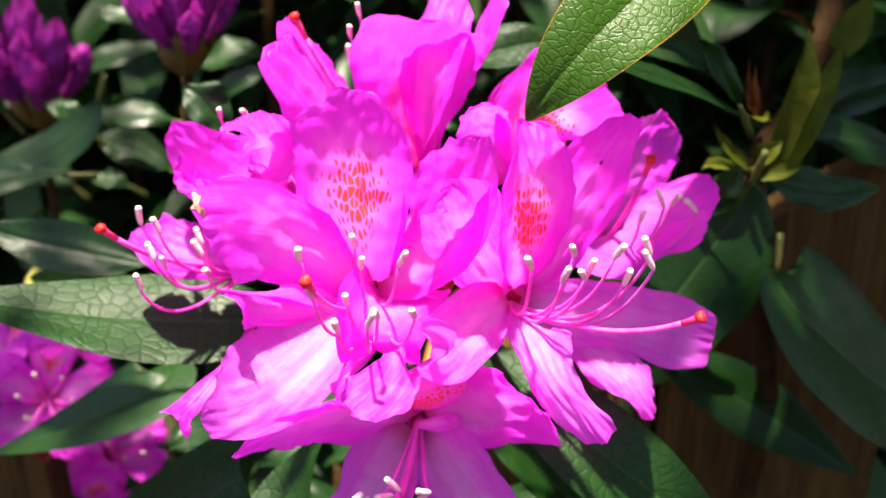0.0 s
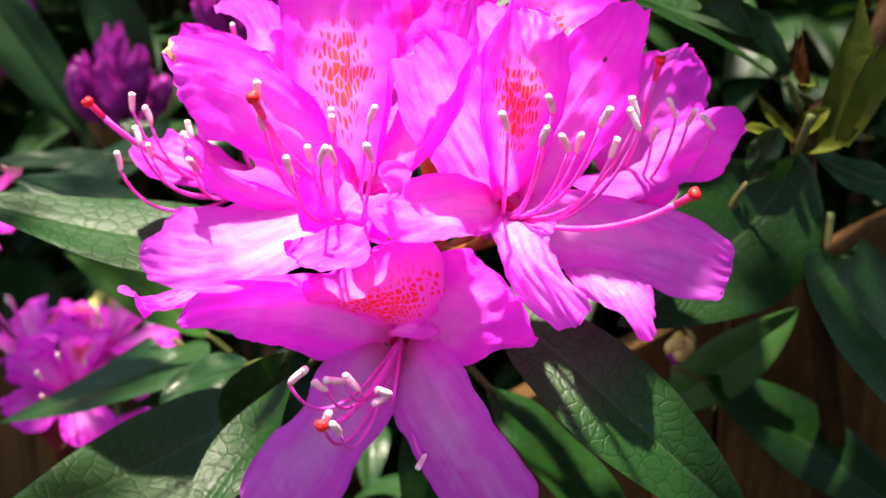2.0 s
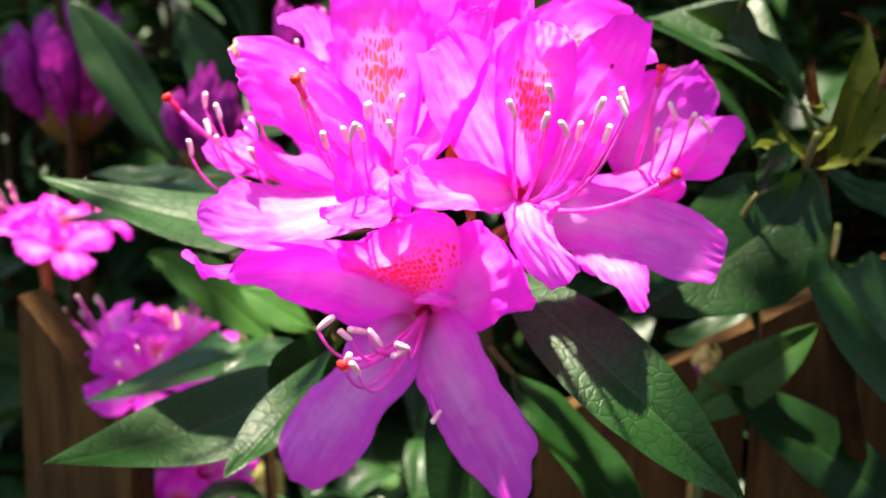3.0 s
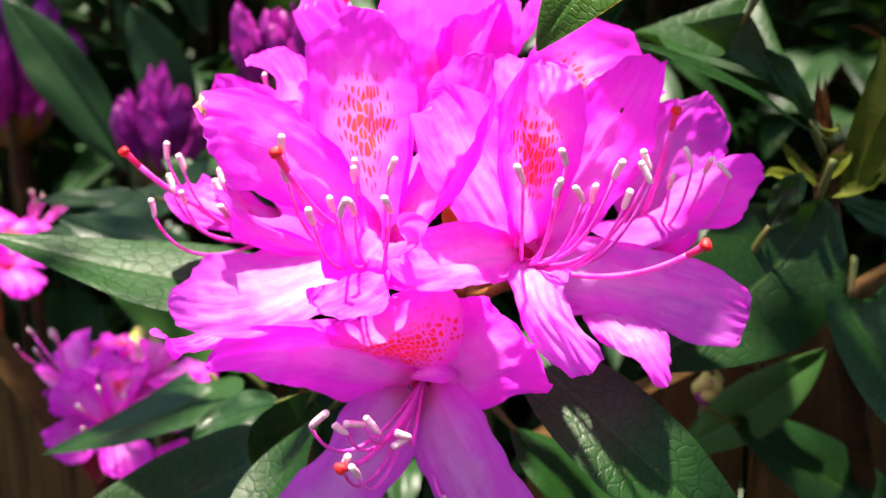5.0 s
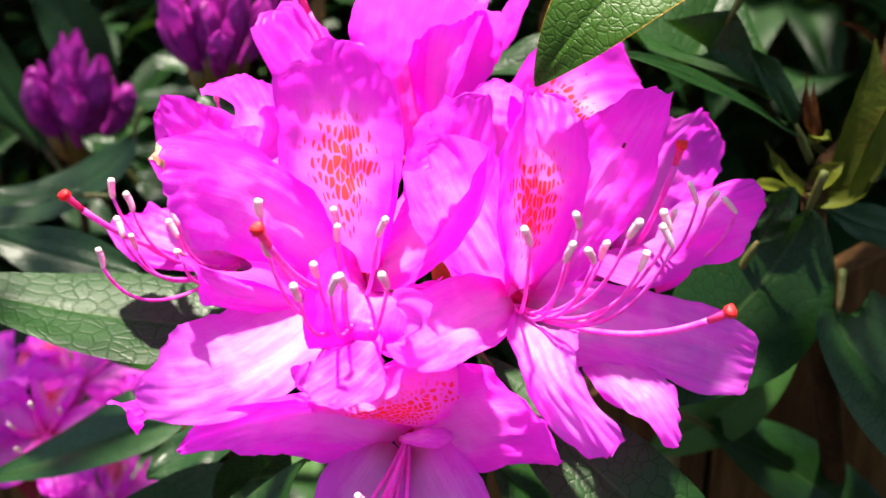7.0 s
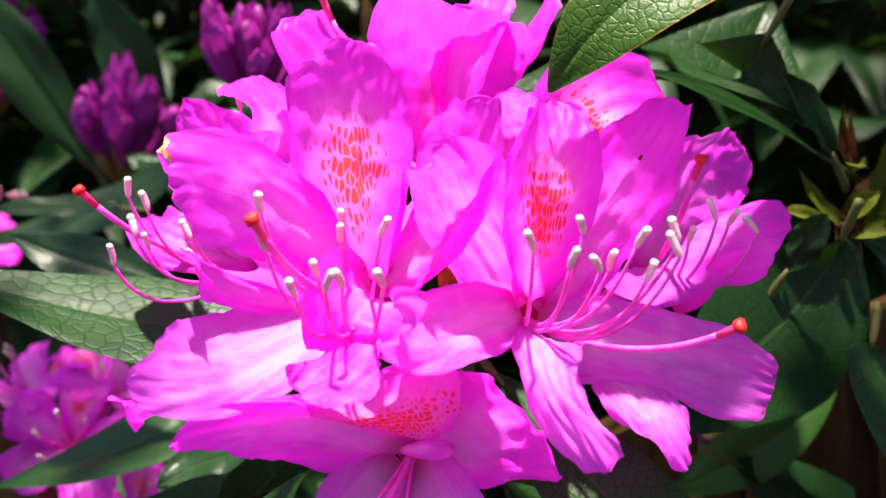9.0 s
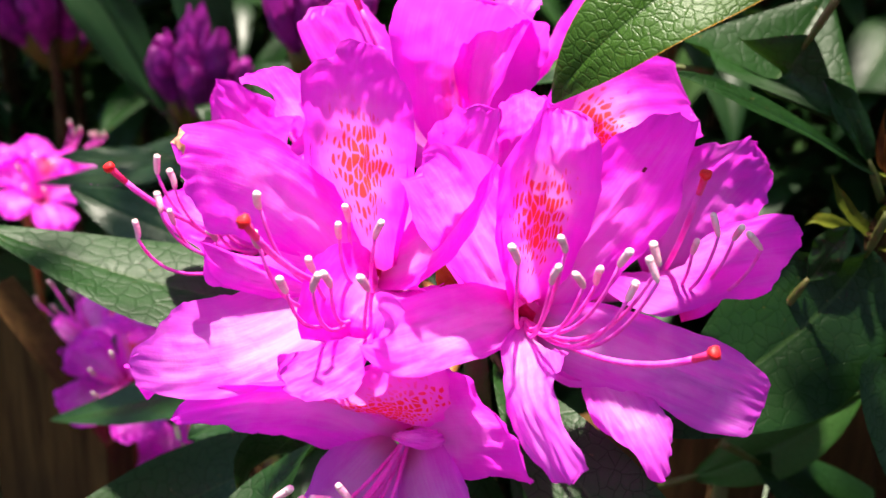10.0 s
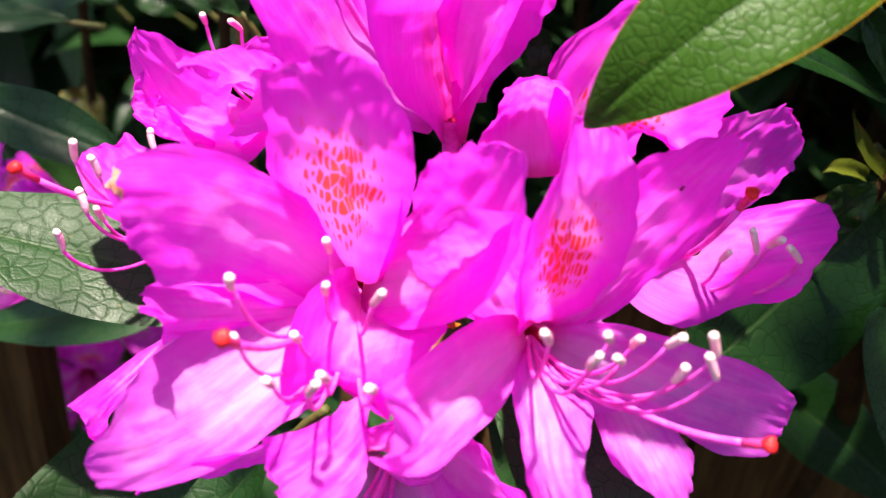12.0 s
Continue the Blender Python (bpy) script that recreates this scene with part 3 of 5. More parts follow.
def small_bud(place, size):
    """A plump closed bud with yellow-green scales."""
    place = Vector(place)
    bud = thing("leaf_bud", place, "plump closed yellow-green bud with overlapping scales", "bud", "closed buds")
    part("stem", tube(arc((place.x - 0.01, place.y + 0.06, 0), place - Vector((0, -0.02, 0.5 * place.z)), place - Vector((0, 0, size * 0.8)), 6), [0.0028] * 7), STEM, bud)
    shape = [(-0.9, 0.35), (-0.5, 0.85), (0.0, 1.0), (0.5, 0.8), (0.9, 0.4), (1.1, 0.06)]
    part("core", tube([place + Vector((0, 0, s * size)) for s, _ in shape], [r * size * 0.86 for _, r in shape], 12), BUD_PETAL, bud)
    for n in range(9):
        turn, low = 2.4 * n, -0.8 + 0.13 * n
        way = Vector((math.cos(turn), math.sin(turn), 0))
        foot = place + way * size * 0.6 + Vector((0, 0, low * size))
        tip = place + way * size * 0.35 + Vector((0, 0, (low + 1.4) * size))
        mid = place + way * size * 1.02 + Vector((0, 0, (low + 0.65) * size))
        bm = blade(foot, mid, tip, size * 1.15, way, lambda u: 0.5 + 0.5 * math.sin(math.pi * min(u + 0.1, 1)), lambda u, v, half: (-half * 0.6 * v * v, 0.0, 0.0), 8, 6)
        part("bud_scale", bm, YELLOW_BUD, bud)


def picket(top, width, slope):
    """A rough fence board with a slanting top. top: its upper corner; slope: the way the slant falls (-1: to the right, 1: to the left)."""
    top = Vector(top)
    board = thing("fence_board", (top.x, top.y, 0), "weathered brown wooden fence board with a slanting top", "fence board", "boards of the fence")
    thick, fall = 0.020, width * 1.1
    right = top + Vector((width, 0, -fall)) if slope < 0 else top + Vector((-width, 0, -fall * 0.55))
    bm = bmesh.new()
    lines = []
    for n in range(9):
        s = n / 8
        p = top.lerp(right, s)
        lines.append([bm.verts.new((p.x, p.y + y + 0.0012 * wave(s * 3, z * 2, y), z)) for y in (0.0, thick) for z in (p.z + 0.001 * wave(s * 9, 2, top.x), p.z * 0.66, p.z * 0.33, 0.0)])
    for a, b in zip(lines, lines[1:]):
        for k in range(3):
            bm.faces.new((a[k], a[k + 1], b[k + 1], b[k]))
            bm.faces.new((a[4 + k], b[4 + k], b[5 + k], a[5 + k]))
        bm.faces.new((a[0], b[0], b[4], a[4]))
        bm.faces.new((a[3], a[7], b[7], b[3]))
    for line in (lines[0], lines[-1]):
        for k in range(3):
            bm.faces.new((line[k], line[4 + k], line[5 + k], line[k + 1]))
    bmesh.ops.recalc_face_normals(bm, faces=bm.faces)
    part("board", bm, WOOD, board, flat=True)


# ---- front truss: flowers ----

flower_a = thing("flower", (0.0007, 0.2639, 0.6478), "magenta rhododendron flower wide open with orange-red freckled upper petal", "flower", "flowers of the front truss")
flower_tube(flower_a, (0.0007, 0.2639, 0.6478), (0.0058, 0.2815, 0.6360), 0.0038)
part("flower_stalk", tube(arc((0.0058, 0.2815, 0.6360), (0.0121, 0.2899, 0.6279), (0.0183, 0.3000, 0.6234), 8), [0.0016] * 9), PEDICEL, flower_a)
a_top = petal(flower_a, (0.0001, 0.2647, 0.6504), (-0.0009, 0.2560, 0.6807), (-0.0009, 0.2545, 0.7066), 0.0353, (-0.208, -0.837, 0.506), (0.78, 0.98, 0.91, 0.91, 0.38), (0.56, 0.72, 0.80, 0.69, 0.38), neck=0.34, cup=-0.02, twist=0.05, curl=0.0, ruffle=0.5, spots=1)
a_left = petal(flower_a, (-0.0020, 0.2633, 0.6488), (-0.0180, 0.2493, 0.6705), (-0.0348, 0.2347, 0.6791), 0.0368, (0.130, -0.771, 0.623), (0.43, 0.63, 0.70, 0.72, 0.36), (0.53, 0.53, 0.62, 0.63, 0.50), neck=0.34, cup=-0.06, twist=-0.28, curl=0.03, ruffle=0.5, patch=(0.72, 0.99, 0.955, 0.992))
a_low_left = petal(flower_a, (-0.0026, 0.2617, 0.6458), (-0.0178, 0.2323, 0.6385), (-0.0323, 0.2103, 0.6429), 0.0269, (-0.203, -0.800, 0.565), (0.89, 0.68, 0.67, 0.51, 0.38), (1.21, 1.23, 1.17, 0.92, 0.38), neck=0.7, cup=-0.02, twist=-0.50, curl=0.08, ruffle=0.35, pale=True)
a_right = petal(flower_a, (0.0025, 0.2643, 0.6499), (0.0218, 0.2524, 0.6693), (0.0304, 0.2474, 0.6966), 0.0279, (-0.216, -0.814, 0.539), (0.64, 0.89, 1.06, 0.98, 0.65), (0.68, 0.83, 0.86, 0.66, 0.23), neck=0.34, cup=0.15, twist=-0.11, curl=0.02, ruffle=0.4, tilt=-10)
a_low_right = petal(flower_a, (0.0035, 0.2621, 0.6468), (0.0046, 0.2442, 0.6499), (0.0039, 0.2391, 0.6419), 0.026, (0.291, -0.716, 0.635), (0.83, 1.14, 0.99, 0.75, 0.75), (0.70, 0.86, 0.94, 0.88, 0.78), neck=0.5, cup=0.37, twist=0.13, curl=0.06, ruffle=0.5)
petal(flower_a, (0.0019, 0.2629, 0.6407), (0.0093, 0.2341, 0.6458), (-0.0014, 0.2133, 0.6420), 0.0199, (-0.051, -0.986, 0.158), (0.30, 0.19, 0.27, 0.92, 0.65), (0.56, 0.49, 0.33, 0.71, 1.02), neck=0.5, cup=-0.03, twist=1.04, curl=0.02, ruffle=0.5)
a_side = petal(flower_a, (-0.0013, 0.2619, 0.6461), (-0.0222, 0.2476, 0.6494), (-0.0291, 0.2268, 0.6648), 0.0124, (-0.036, -0.672, 0.740), (0.69, 0.54, 0.46, 0.79, 0.89), (0.05, 0.91, 1.18, 1.04, 0.26), neck=0.6, cup=-0.24, twist=-0.46, curl=-0.09, ruffle=0.6)
for one, other, upto in ((a_top, a_right, 0.50), (a_right, a_low_right, 0.40), (a_low_right, a_low_left, 0.36), (a_low_left, a_side, 0.26), (a_side, a_left, 0.62), (a_left, a_top, 0.55)):
    web(flower_a, one, other, upto)
stamen(flower_a, (0.0009, 0.2657, 0.6471), (-0.0011, 0.2554, 0.6545), (-0.0019, 0.2500, 0.6701), 0.0051, (0.0325, -0.4220, 0.9060))
stamen(flower_a, (0.0011, 0.2654, 0.6468), (0.0005, 0.2476, 0.6527), (-0.0000, 0.2368, 0.6702), 0.0051, (-0.1265, -0.4989, 0.8574))
stamen(flower_a, (0.0014, 0.2654, 0.6468), (0.0061, 0.2452, 0.6530), (0.0111, 0.2338, 0.6730), 0.0051, (0.2529, -0.3238, 0.9117))
stamen(flower_a, (0.0008, 0.2654, 0.6468), (-0.0068, 0.2393, 0.6541), (-0.0129, 0.2230, 0.6786), 0.0051, (-0.2059, -0.5923, 0.7789))
stamen(flower_a, (0.0010, 0.2652, 0.6465), (-0.0012, 0.2433, 0.6485), (-0.0036, 0.2296, 0.6643), 0.0051, (-0.2595, -0.5107, 0.8197))
stamen(flower_a, (0.0008, 0.2653, 0.6466), (-0.0049, 0.2349, 0.6502), (-0.0099, 0.2161, 0.6731), 0.0051, (-0.2722, -0.5033, 0.8202))
stamen(flower_a, (0.0012, 0.2652, 0.6465), (0.0034, 0.2372, 0.6473), (0.0058, 0.2193, 0.6657), 0.0051, (0.0852, -0.5814, 0.8091))
stamen(flower_a, (0.0011, 0.2652, 0.6465), (0.0023, 0.2344, 0.6466), (0.0040, 0.2152, 0.6665), 0.0051, (0.1091, -0.4688, 0.8766))
stamen(flower_a, (0.0010, 0.2652, 0.6464), (-0.0019, 0.2362, 0.6458), (-0.0049, 0.2183, 0.6637), 0.0051, (-0.2820, -0.4647, 0.8394))
stamen(flower_a, (0.0014, 0.2653, 0.6465), (0.0084, 0.2360, 0.6472), (0.0132, 0.2178, 0.6671), 0.0051, (-0.1418, -0.5325, 0.8345))
pistil(flower_a, (0.0011, 0.2664, 0.6461), (-0.0043, 0.2356, 0.6569), (-0.0087, 0.2121, 0.6764))

flower_b = thing("flower", (0.0383, 0.2625, 0.6444), "magenta rhododendron flower wide open with orange-red freckles and long stamens", "flower", "flowers of the front truss")
flower_tube(flower_b, (0.0383, 0.2625, 0.6444), (0.0329, 0.2803, 0.6334), 0.0038)
part("flower_stalk", tube(arc((0.0329, 0.2803, 0.6334), (0.0256, 0.2893, 0.6266), (0.0183, 0.3000, 0.6234), 8), [0.0016] * 9), PEDICEL, flower_b)
b_top = petal(flower_b, (0.0382, 0.2632, 0.6478), (0.0422, 0.2546, 0.6745), (0.0426, 0.2671, 0.6954), 0.0218, (0.370, -0.776, 0.510), (0.69, 1.08, 1.38, 0.84, 0.50), (0.68, 0.84, 0.90, 0.83, 0.66), neck=0.34, cup=0.23, twist=0.31, curl=0.08, ruffle=0.7, spots=1)
b_right = petal(flower_b, (0.0398, 0.2632, 0.6468), (0.0555, 0.2685, 0.6712), (0.0670, 0.2685, 0.6957), 0.0252, (0.358, -0.747, 0.560), (0.51, 0.69, 0.81, 0.77, 0.49), (0.80, 0.96, 1.15, 0.77, 0.53), neck=0.34, cup=-0.08, twist=0.34, curl=-0.09, ruffle=0.35, patch=(0.5, 0.53, 0.7, 0.72))
b_left = petal(flower_b, (0.0360, 0.2625, 0.6461), (0.0259, 0.2507, 0.6695), (0.0210, 0.2319, 0.6876), 0.0248, (-0.079, -0.814, 0.576), (0.68, 0.82, 0.82, 0.63, 0.55), (0.67, 0.89, 1.01, 0.81, 0.37), neck=0.34, cup=-0.09, twist=-0.11, curl=0.02, ruffle=0.45)
b_low_left = petal(flower_b, (0.0370, 0.2614, 0.6465), (0.0268, 0.2371, 0.6495), (0.0176, 0.2130, 0.6530), 0.0248, (-0.339, -0.930, 0.138), (0.58, 0.64, 0.59, 0.58, 0.30), (0.69, 0.79, 0.80, 0.84, 0.93), neck=0.34, cup=0.00, twist=0.82, curl=0.10, ruffle=0.6, pale=True)
b_low = petal(flower_b, (0.0411, 0.2606, 0.6430), (0.0439, 0.2336, 0.6440), (0.0582, 0.2171, 0.6309), 0.0153, (0.083, -0.910, 0.405), (1.20, 1.26, 0.88, 0.50, 0.66), (0.60, 0.58, 0.90, 0.95, 0.79), neck=0.34, cup=-0.14, twist=0.58, curl=0.01, ruffle=0.5, pale=True)
b_low_right = petal(flower_b, (0.0409, 0.2621, 0.6440), (0.0672, 0.2628, 0.6382), (0.0959, 0.2620, 0.6317), 0.0224, (0.059, -0.945, 0.321), (0.79, 0.91, 0.95, 0.92, 0.69), (1.02, 0.78, 0.71, 0.89, 0.71), neck=0.34, cup=0.05, twist=-0.09, curl=0.19, ruffle=0.5, pale=True)
for one, other, upto in ((b_top, b_right, 0.62), (b_right, b_low_right, 0.26), (b_low_right, b_low, 0.30), (b_low, b_low_left, 0.36), (b_low_left, b_left, 0.32), (b_left, b_top, 0.45)):
    web(flower_b, one, other, upto)
stamen(flower_b, (0.0380, 0.2640, 0.6435), (0.0400, 0.2436, 0.6513), (0.0403, 0.2316, 0.6728), 0.0051, (-0.1367, -0.4248, 0.8949))
stamen(flower_b, (0.0383, 0.2641, 0.6435), (0.0455, 0.2419, 0.6526), (0.0503, 0.2281, 0.6770), 0.0051, (-0.0330, -0.6196, 0.7842))
stamen(flower_b, (0.0383, 0.2640, 0.6434), (0.0443, 0.2427, 0.6495), (0.0484, 0.2304, 0.6702), 0.0051, (0.0290, -0.3897, 0.9205))
stamen(flower_b, (0.0385, 0.2641, 0.6434), (0.0478, 0.2454, 0.6491), (0.0536, 0.2339, 0.6681), 0.0051, (-0.1086, -0.5974, 0.7946))
stamen(flower_b, (0.0386, 0.2642, 0.6434), (0.0489, 0.2492, 0.6493), (0.0557, 0.2414, 0.6677), 0.0051, (-0.0749, -0.3138, 0.9465))
stamen(flower_b, (0.0386, 0.2642, 0.6435), (0.0517, 0.2452, 0.6511), (0.0622, 0.2345, 0.6742), 0.0051, (0.2892, -0.4190, 0.8607))
stamen(flower_b, (0.0387, 0.2642, 0.6433), (0.0531, 0.2446, 0.6475), (0.0645, 0.2338, 0.6678), 0.0051, (0.2565, -0.3472, 0.9020))
stamen(flower_b, (0.0387, 0.2642, 0.6434), (0.0561, 0.2431, 0.6509), (0.0664, 0.2336, 0.6769), 0.0051, (-0.4200, 0.0703, 0.9048))
stamen(flower_b, (0.0387, 0.2642, 0.6434), (0.0563, 0.2411, 0.6494), (0.0666, 0.2304, 0.6747), 0.0051, (-0.4200, 0.0703, 0.9048))
pistil(flower_b, (0.0380, 0.2649, 0.6427), (0.0617, 0.2454, 0.6452), (0.0811, 0.2310, 0.6570))

flower_c = thing("flower", (0.0135, 0.2575, 0.6104), "magenta rhododendron flower facing down with two hanging paler lower petals", "flower", "flowers of the front truss")
flower_tube(flower_c, (0.0135, 0.2575, 0.6104), (0.0143, 0.2788, 0.6110), 0.0038)
part("flower_stalk", tube(arc((0.0143, 0.2788, 0.6110), (0.0163, 0.2886, 0.6154), (0.0183, 0.3000, 0.6234), 8), [0.0016] * 9), PEDICEL, flower_c)
petal(flower_c, (0.0126, 0.2574, 0.6131), (0.0120, 0.2417, 0.6251), (0.0070, 0.2319, 0.6378), 0.0352, (0.002, -0.964, 0.064), (0.68, 0.90, 1.00, 0.94, 0.80), (0.68, 0.90, 1.00, 0.94, 0.80), spots=3, cup=-0.1, ruffle=0.3, neck=0.4)
petal(flower_c, (0.0108, 0.2569, 0.6107), (-0.0095, 0.2407, 0.6232), (-0.0303, 0.2207, 0.6245), 0.0316, (-0.002, -0.983, -0.184), (0.89, 0.84, 0.74, 0.37, 0.25), (0.69, 0.83, 0.88, 0.77, 0.56), neck=0.34, cup=0.07, twist=-0.32, curl=-0.00, ruffle=0.6)
petal(flower_c, (0.0156, 0.2568, 0.6116), (0.0321, 0.2420, 0.6232), (0.0461, 0.2256, 0.6351), 0.0343, (0.041, -0.972, 0.231), (0.75, 0.89, 0.94, 0.85, 0.68), (0.60, 0.66, 0.59, 0.70, 0.62), neck=0.6, cup=0.03, twist=0.13, curl=-0.07, ruffle=0.7)
petal(flower_c, (0.0113, 0.2562, 0.6079), (-0.0058, 0.2403, 0.5866), (-0.0203, 0.2429, 0.5598), 0.0285, (0.020, -0.989, 0.144), (0.81, 0.77, 0.90, 0.82, 0.53), (0.80, 0.57, 0.76, 0.83, 0.80), neck=0.55, cup=-0.16, twist=0.17, curl=-0.01, ruffle=0.5, pale=True)
petal(flower_c, (0.0145, 0.2567, 0.6082), (0.0295, 0.2385, 0.5927), (0.0465, 0.2378, 0.5674), 0.0279, (-0.209, -0.978, 0.027), (0.86, 0.87, 0.90, 0.97, 0.53), (0.97, 0.89, 0.96, 0.90, 0.54), neck=0.55, cup=-0.05, twist=0.19, curl=-0.14, ruffle=0.5, pale=True)
petal(flower_c, (0.0123, 0.2471, 0.6159), (0.0191, 0.2428, 0.6188), (0.0247, 0.2479, 0.6176), 0.0053, (0.004, -0.731, 0.562), (0.55, 0.79, 0.95, 0.92, 0.72), (0.55, 0.79, 0.95, 0.92, 0.72), pale=True, cup=-0.2, ruffle=0.3)
stamen(flower_c, (0.0130, 0.2593, 0.6099), (0.0037, 0.2298, 0.6033), (-0.0000, 0.2138, 0.6182), 0.0051, (0.6433, -0.1141, 0.7571))
stamen(flower_c, (0.0131, 0.2593, 0.6099), (0.0078, 0.2326, 0.6030), (0.0000, 0.2170, 0.6140), 0.0051, (-0.7989, -0.3726, 0.4722))
stamen(flower_c, (0.0132, 0.2593, 0.6099), (0.0100, 0.2334, 0.6045), (0.0034, 0.2179, 0.6145), 0.0051, (-0.8664, -0.4511, 0.2141))
stamen(flower_c, (0.0132, 0.2593, 0.6097), (0.0108, 0.2389, 0.6030), (0.0060, 0.2282, 0.6116), 0.0051, (-0.6116, -0.1865, 0.7689))
stamen(flower_c, (0.0135, 0.2593, 0.6097), (0.0153, 0.2383, 0.6030), (0.0120, 0.2268, 0.6092), 0.0051, (-0.9283, -0.2685, 0.2573))
stamen(flower_c, (0.0135, 0.2593, 0.6097), (0.0151, 0.2388, 0.6027), (0.0125, 0.2262, 0.6058), 0.0051, (-0.7685, -0.5664, -0.2977))
stamen(flower_c, (0.0132, 0.2593, 0.6097), (0.0087, 0.2277, 0.5981), (0.0054, 0.2091, 0.6106), 0.0051, (0.0050, -0.3410, 0.9401))
stamen(flower_c, (0.0133, 0.2593, 0.6097), (0.0108, 0.2275, 0.5977), (0.0090, 0.2074, 0.6091), 0.0051, (0.0076, -0.6391, 0.7691))
stamen(flower_c, (0.0138, 0.2597, 0.6089), (0.0192, 0.2450, 0.5905), (0.0211, 0.2359, 0.5848), 0.0051, (-0.4094, -0.7165, -0.5648))
pistil(flower_c, (0.0134, 0.2604, 0.6098), (0.0090, 0.2311, 0.6039), (0.0054, 0.2085, 0.6079))

flower_d = thing("flower", (-0.0389, 0.2973, 0.6416), "magenta rhododendron flower facing sideways with long projecting stamens", "flower", "flowers of the front truss")
flower_tube(flower_d, (-0.0389, 0.2973, 0.6416), (-0.0204, 0.3044, 0.6341), 0.0038)
part("flower_stalk", tube(arc((-0.0204, 0.3044, 0.6341), (-0.0010, 0.3014, 0.6270), (0.0183, 0.3000, 0.6234), 8), [0.0016] * 9), PEDICEL, flower_d)
petal(flower_d, (-0.0378, 0.2963, 0.6441), (-0.0523, 0.2839, 0.6500), (-0.0686, 0.2926, 0.6536), 0.0205, (0.121, -0.730, 0.673), (0.64, 0.84, 0.89, 0.77, 0.62), (0.68, 0.79, 0.86, 0.81, 0.82), neck=0.34, cup=-0.01, twist=0.17, curl=0.05, ruffle=0.8)
petal(flower_d, (-0.0360, 0.2834, 0.6244), (-0.0469, 0.2586, 0.6175), (-0.0469, 0.2335, 0.6258), 0.0134, (0.224, -0.817, 0.532), (0.57, 0.45, 0.32, 0.34, 0.74), (0.16, 0.45, 0.65, 0.77, 0.78), neck=0.34, cup=-0.17, twist=0.15, curl=-0.06, ruffle=0.2)
petal(flower_d, (-0.0382, 0.2970, 0.6443), (-0.0424, 0.2903, 0.6621), (-0.0488, 0.2837, 0.6716), 0.0163, (-0.749, -0.549, 0.370), (0.55, 0.79, 0.95, 0.92, 0.72), (0.55, 0.79, 0.95, 0.92, 0.72), cup=0.05)
stamen(flower_d, (-0.0372, 0.2981, 0.6412), (-0.0523, 0.2786, 0.6470), (-0.0616, 0.2696, 0.6700), 0.0051, (-0.2080, 0.2117, 0.9549))
stamen(flower_d, (-0.0372, 0.2980, 0.6411), (-0.0497, 0.2790, 0.6459), (-0.0566, 0.2703, 0.6666), 0.0051, (-0.1038, 0.2155, 0.9710))
stamen(flower_d, (-0.0371, 0.2979, 0.6409), (-0.0498, 0.2750, 0.6424), (-0.0569, 0.2636, 0.6619), 0.0051, (-0.1038, 0.2155, 0.9710))
stamen(flower_d, (-0.0371, 0.2979, 0.6409), (-0.0488, 0.2772, 0.6411), (-0.0552, 0.2638, 0.6575), 0.0051, (-0.0988, -0.4765, 0.8736))
stamen(flower_d, (-0.0368, 0.2979, 0.6411), (-0.0431, 0.2796, 0.6452), (-0.0472, 0.2708, 0.6629), 0.0051, (-0.4327, 0.1712, 0.8851))
stamen(flower_d, (-0.0368, 0.2979, 0.6410), (-0.0431, 0.2788, 0.6436), (-0.0472, 0.2695, 0.6601), 0.0051, (-0.4327, 0.1712, 0.8851))
stamen(flower_d, (-0.0368, 0.2978, 0.6408), (-0.0422, 0.2780, 0.6405), (-0.0423, 0.2644, 0.6541), 0.0051, (0.2577, -0.5781, 0.7742))
stamen(flower_d, (-0.0371, 0.2979, 0.6408), (-0.0512, 0.2708, 0.6382), (-0.0588, 0.2567, 0.6566), 0.0051, (0.0040, 0.2170, 0.9762))
stamen(flower_d, (-0.0369, 0.2981, 0.6414), (-0.0440, 0.2835, 0.6495), (-0.0490, 0.2773, 0.6698), 0.0051, (-0.5149, 0.1625, 0.8417))
pistil(flower_d, (-0.0366, 0.2989, 0.6405), (-0.0536, 0.2755, 0.6504), (-0.0675, 0.2579, 0.6685))

flower_e = thing("flower", (-0.0285, 0.3063, 0.6609), "magenta rhododendron flower half hidden behind its neighbours", "flower", "flowers of the front truss")
flower_tube(flower_e, (-0.0285, 0.3063, 0.6609), (-0.0144, 0.3097, 0.6455), 0.0038)
part("flower_stalk", tube(arc((-0.0144, 0.3097, 0.6455), (0.0020, 0.3040, 0.6327), (0.0183, 0.3000, 0.6234), 8), [0.0016] * 9), PEDICEL, flower_e)
petal(flower_e, (-0.0302, 0.3046, 0.6599), (-0.0424, 0.2882, 0.6683), (-0.0593, 0.2931, 0.6803), 0.0242, (-0.491, -0.739, 0.461), (0.68, 0.82, 0.79, 0.94, 1.35), (0.69, 1.08, 1.28, 1.06, 0.87), neck=0.34, cup=-0.13, twist=-0.65, curl=0.03, ruffle=0.8)
petal(flower_e, (-0.0268, 0.3044, 0.6623), (-0.0278, 0.2856, 0.6795), (-0.0307, 0.2682, 0.6968), 0.0235, (-0.081, -0.725, 0.684), (1.06, 0.84, 0.48, 0.22, 0.65), (1.03, 0.93, 0.78, 0.62, 0.35), neck=0.9, cup=0.03, twist=-0.65, curl=-0.06, ruffle=0.4)
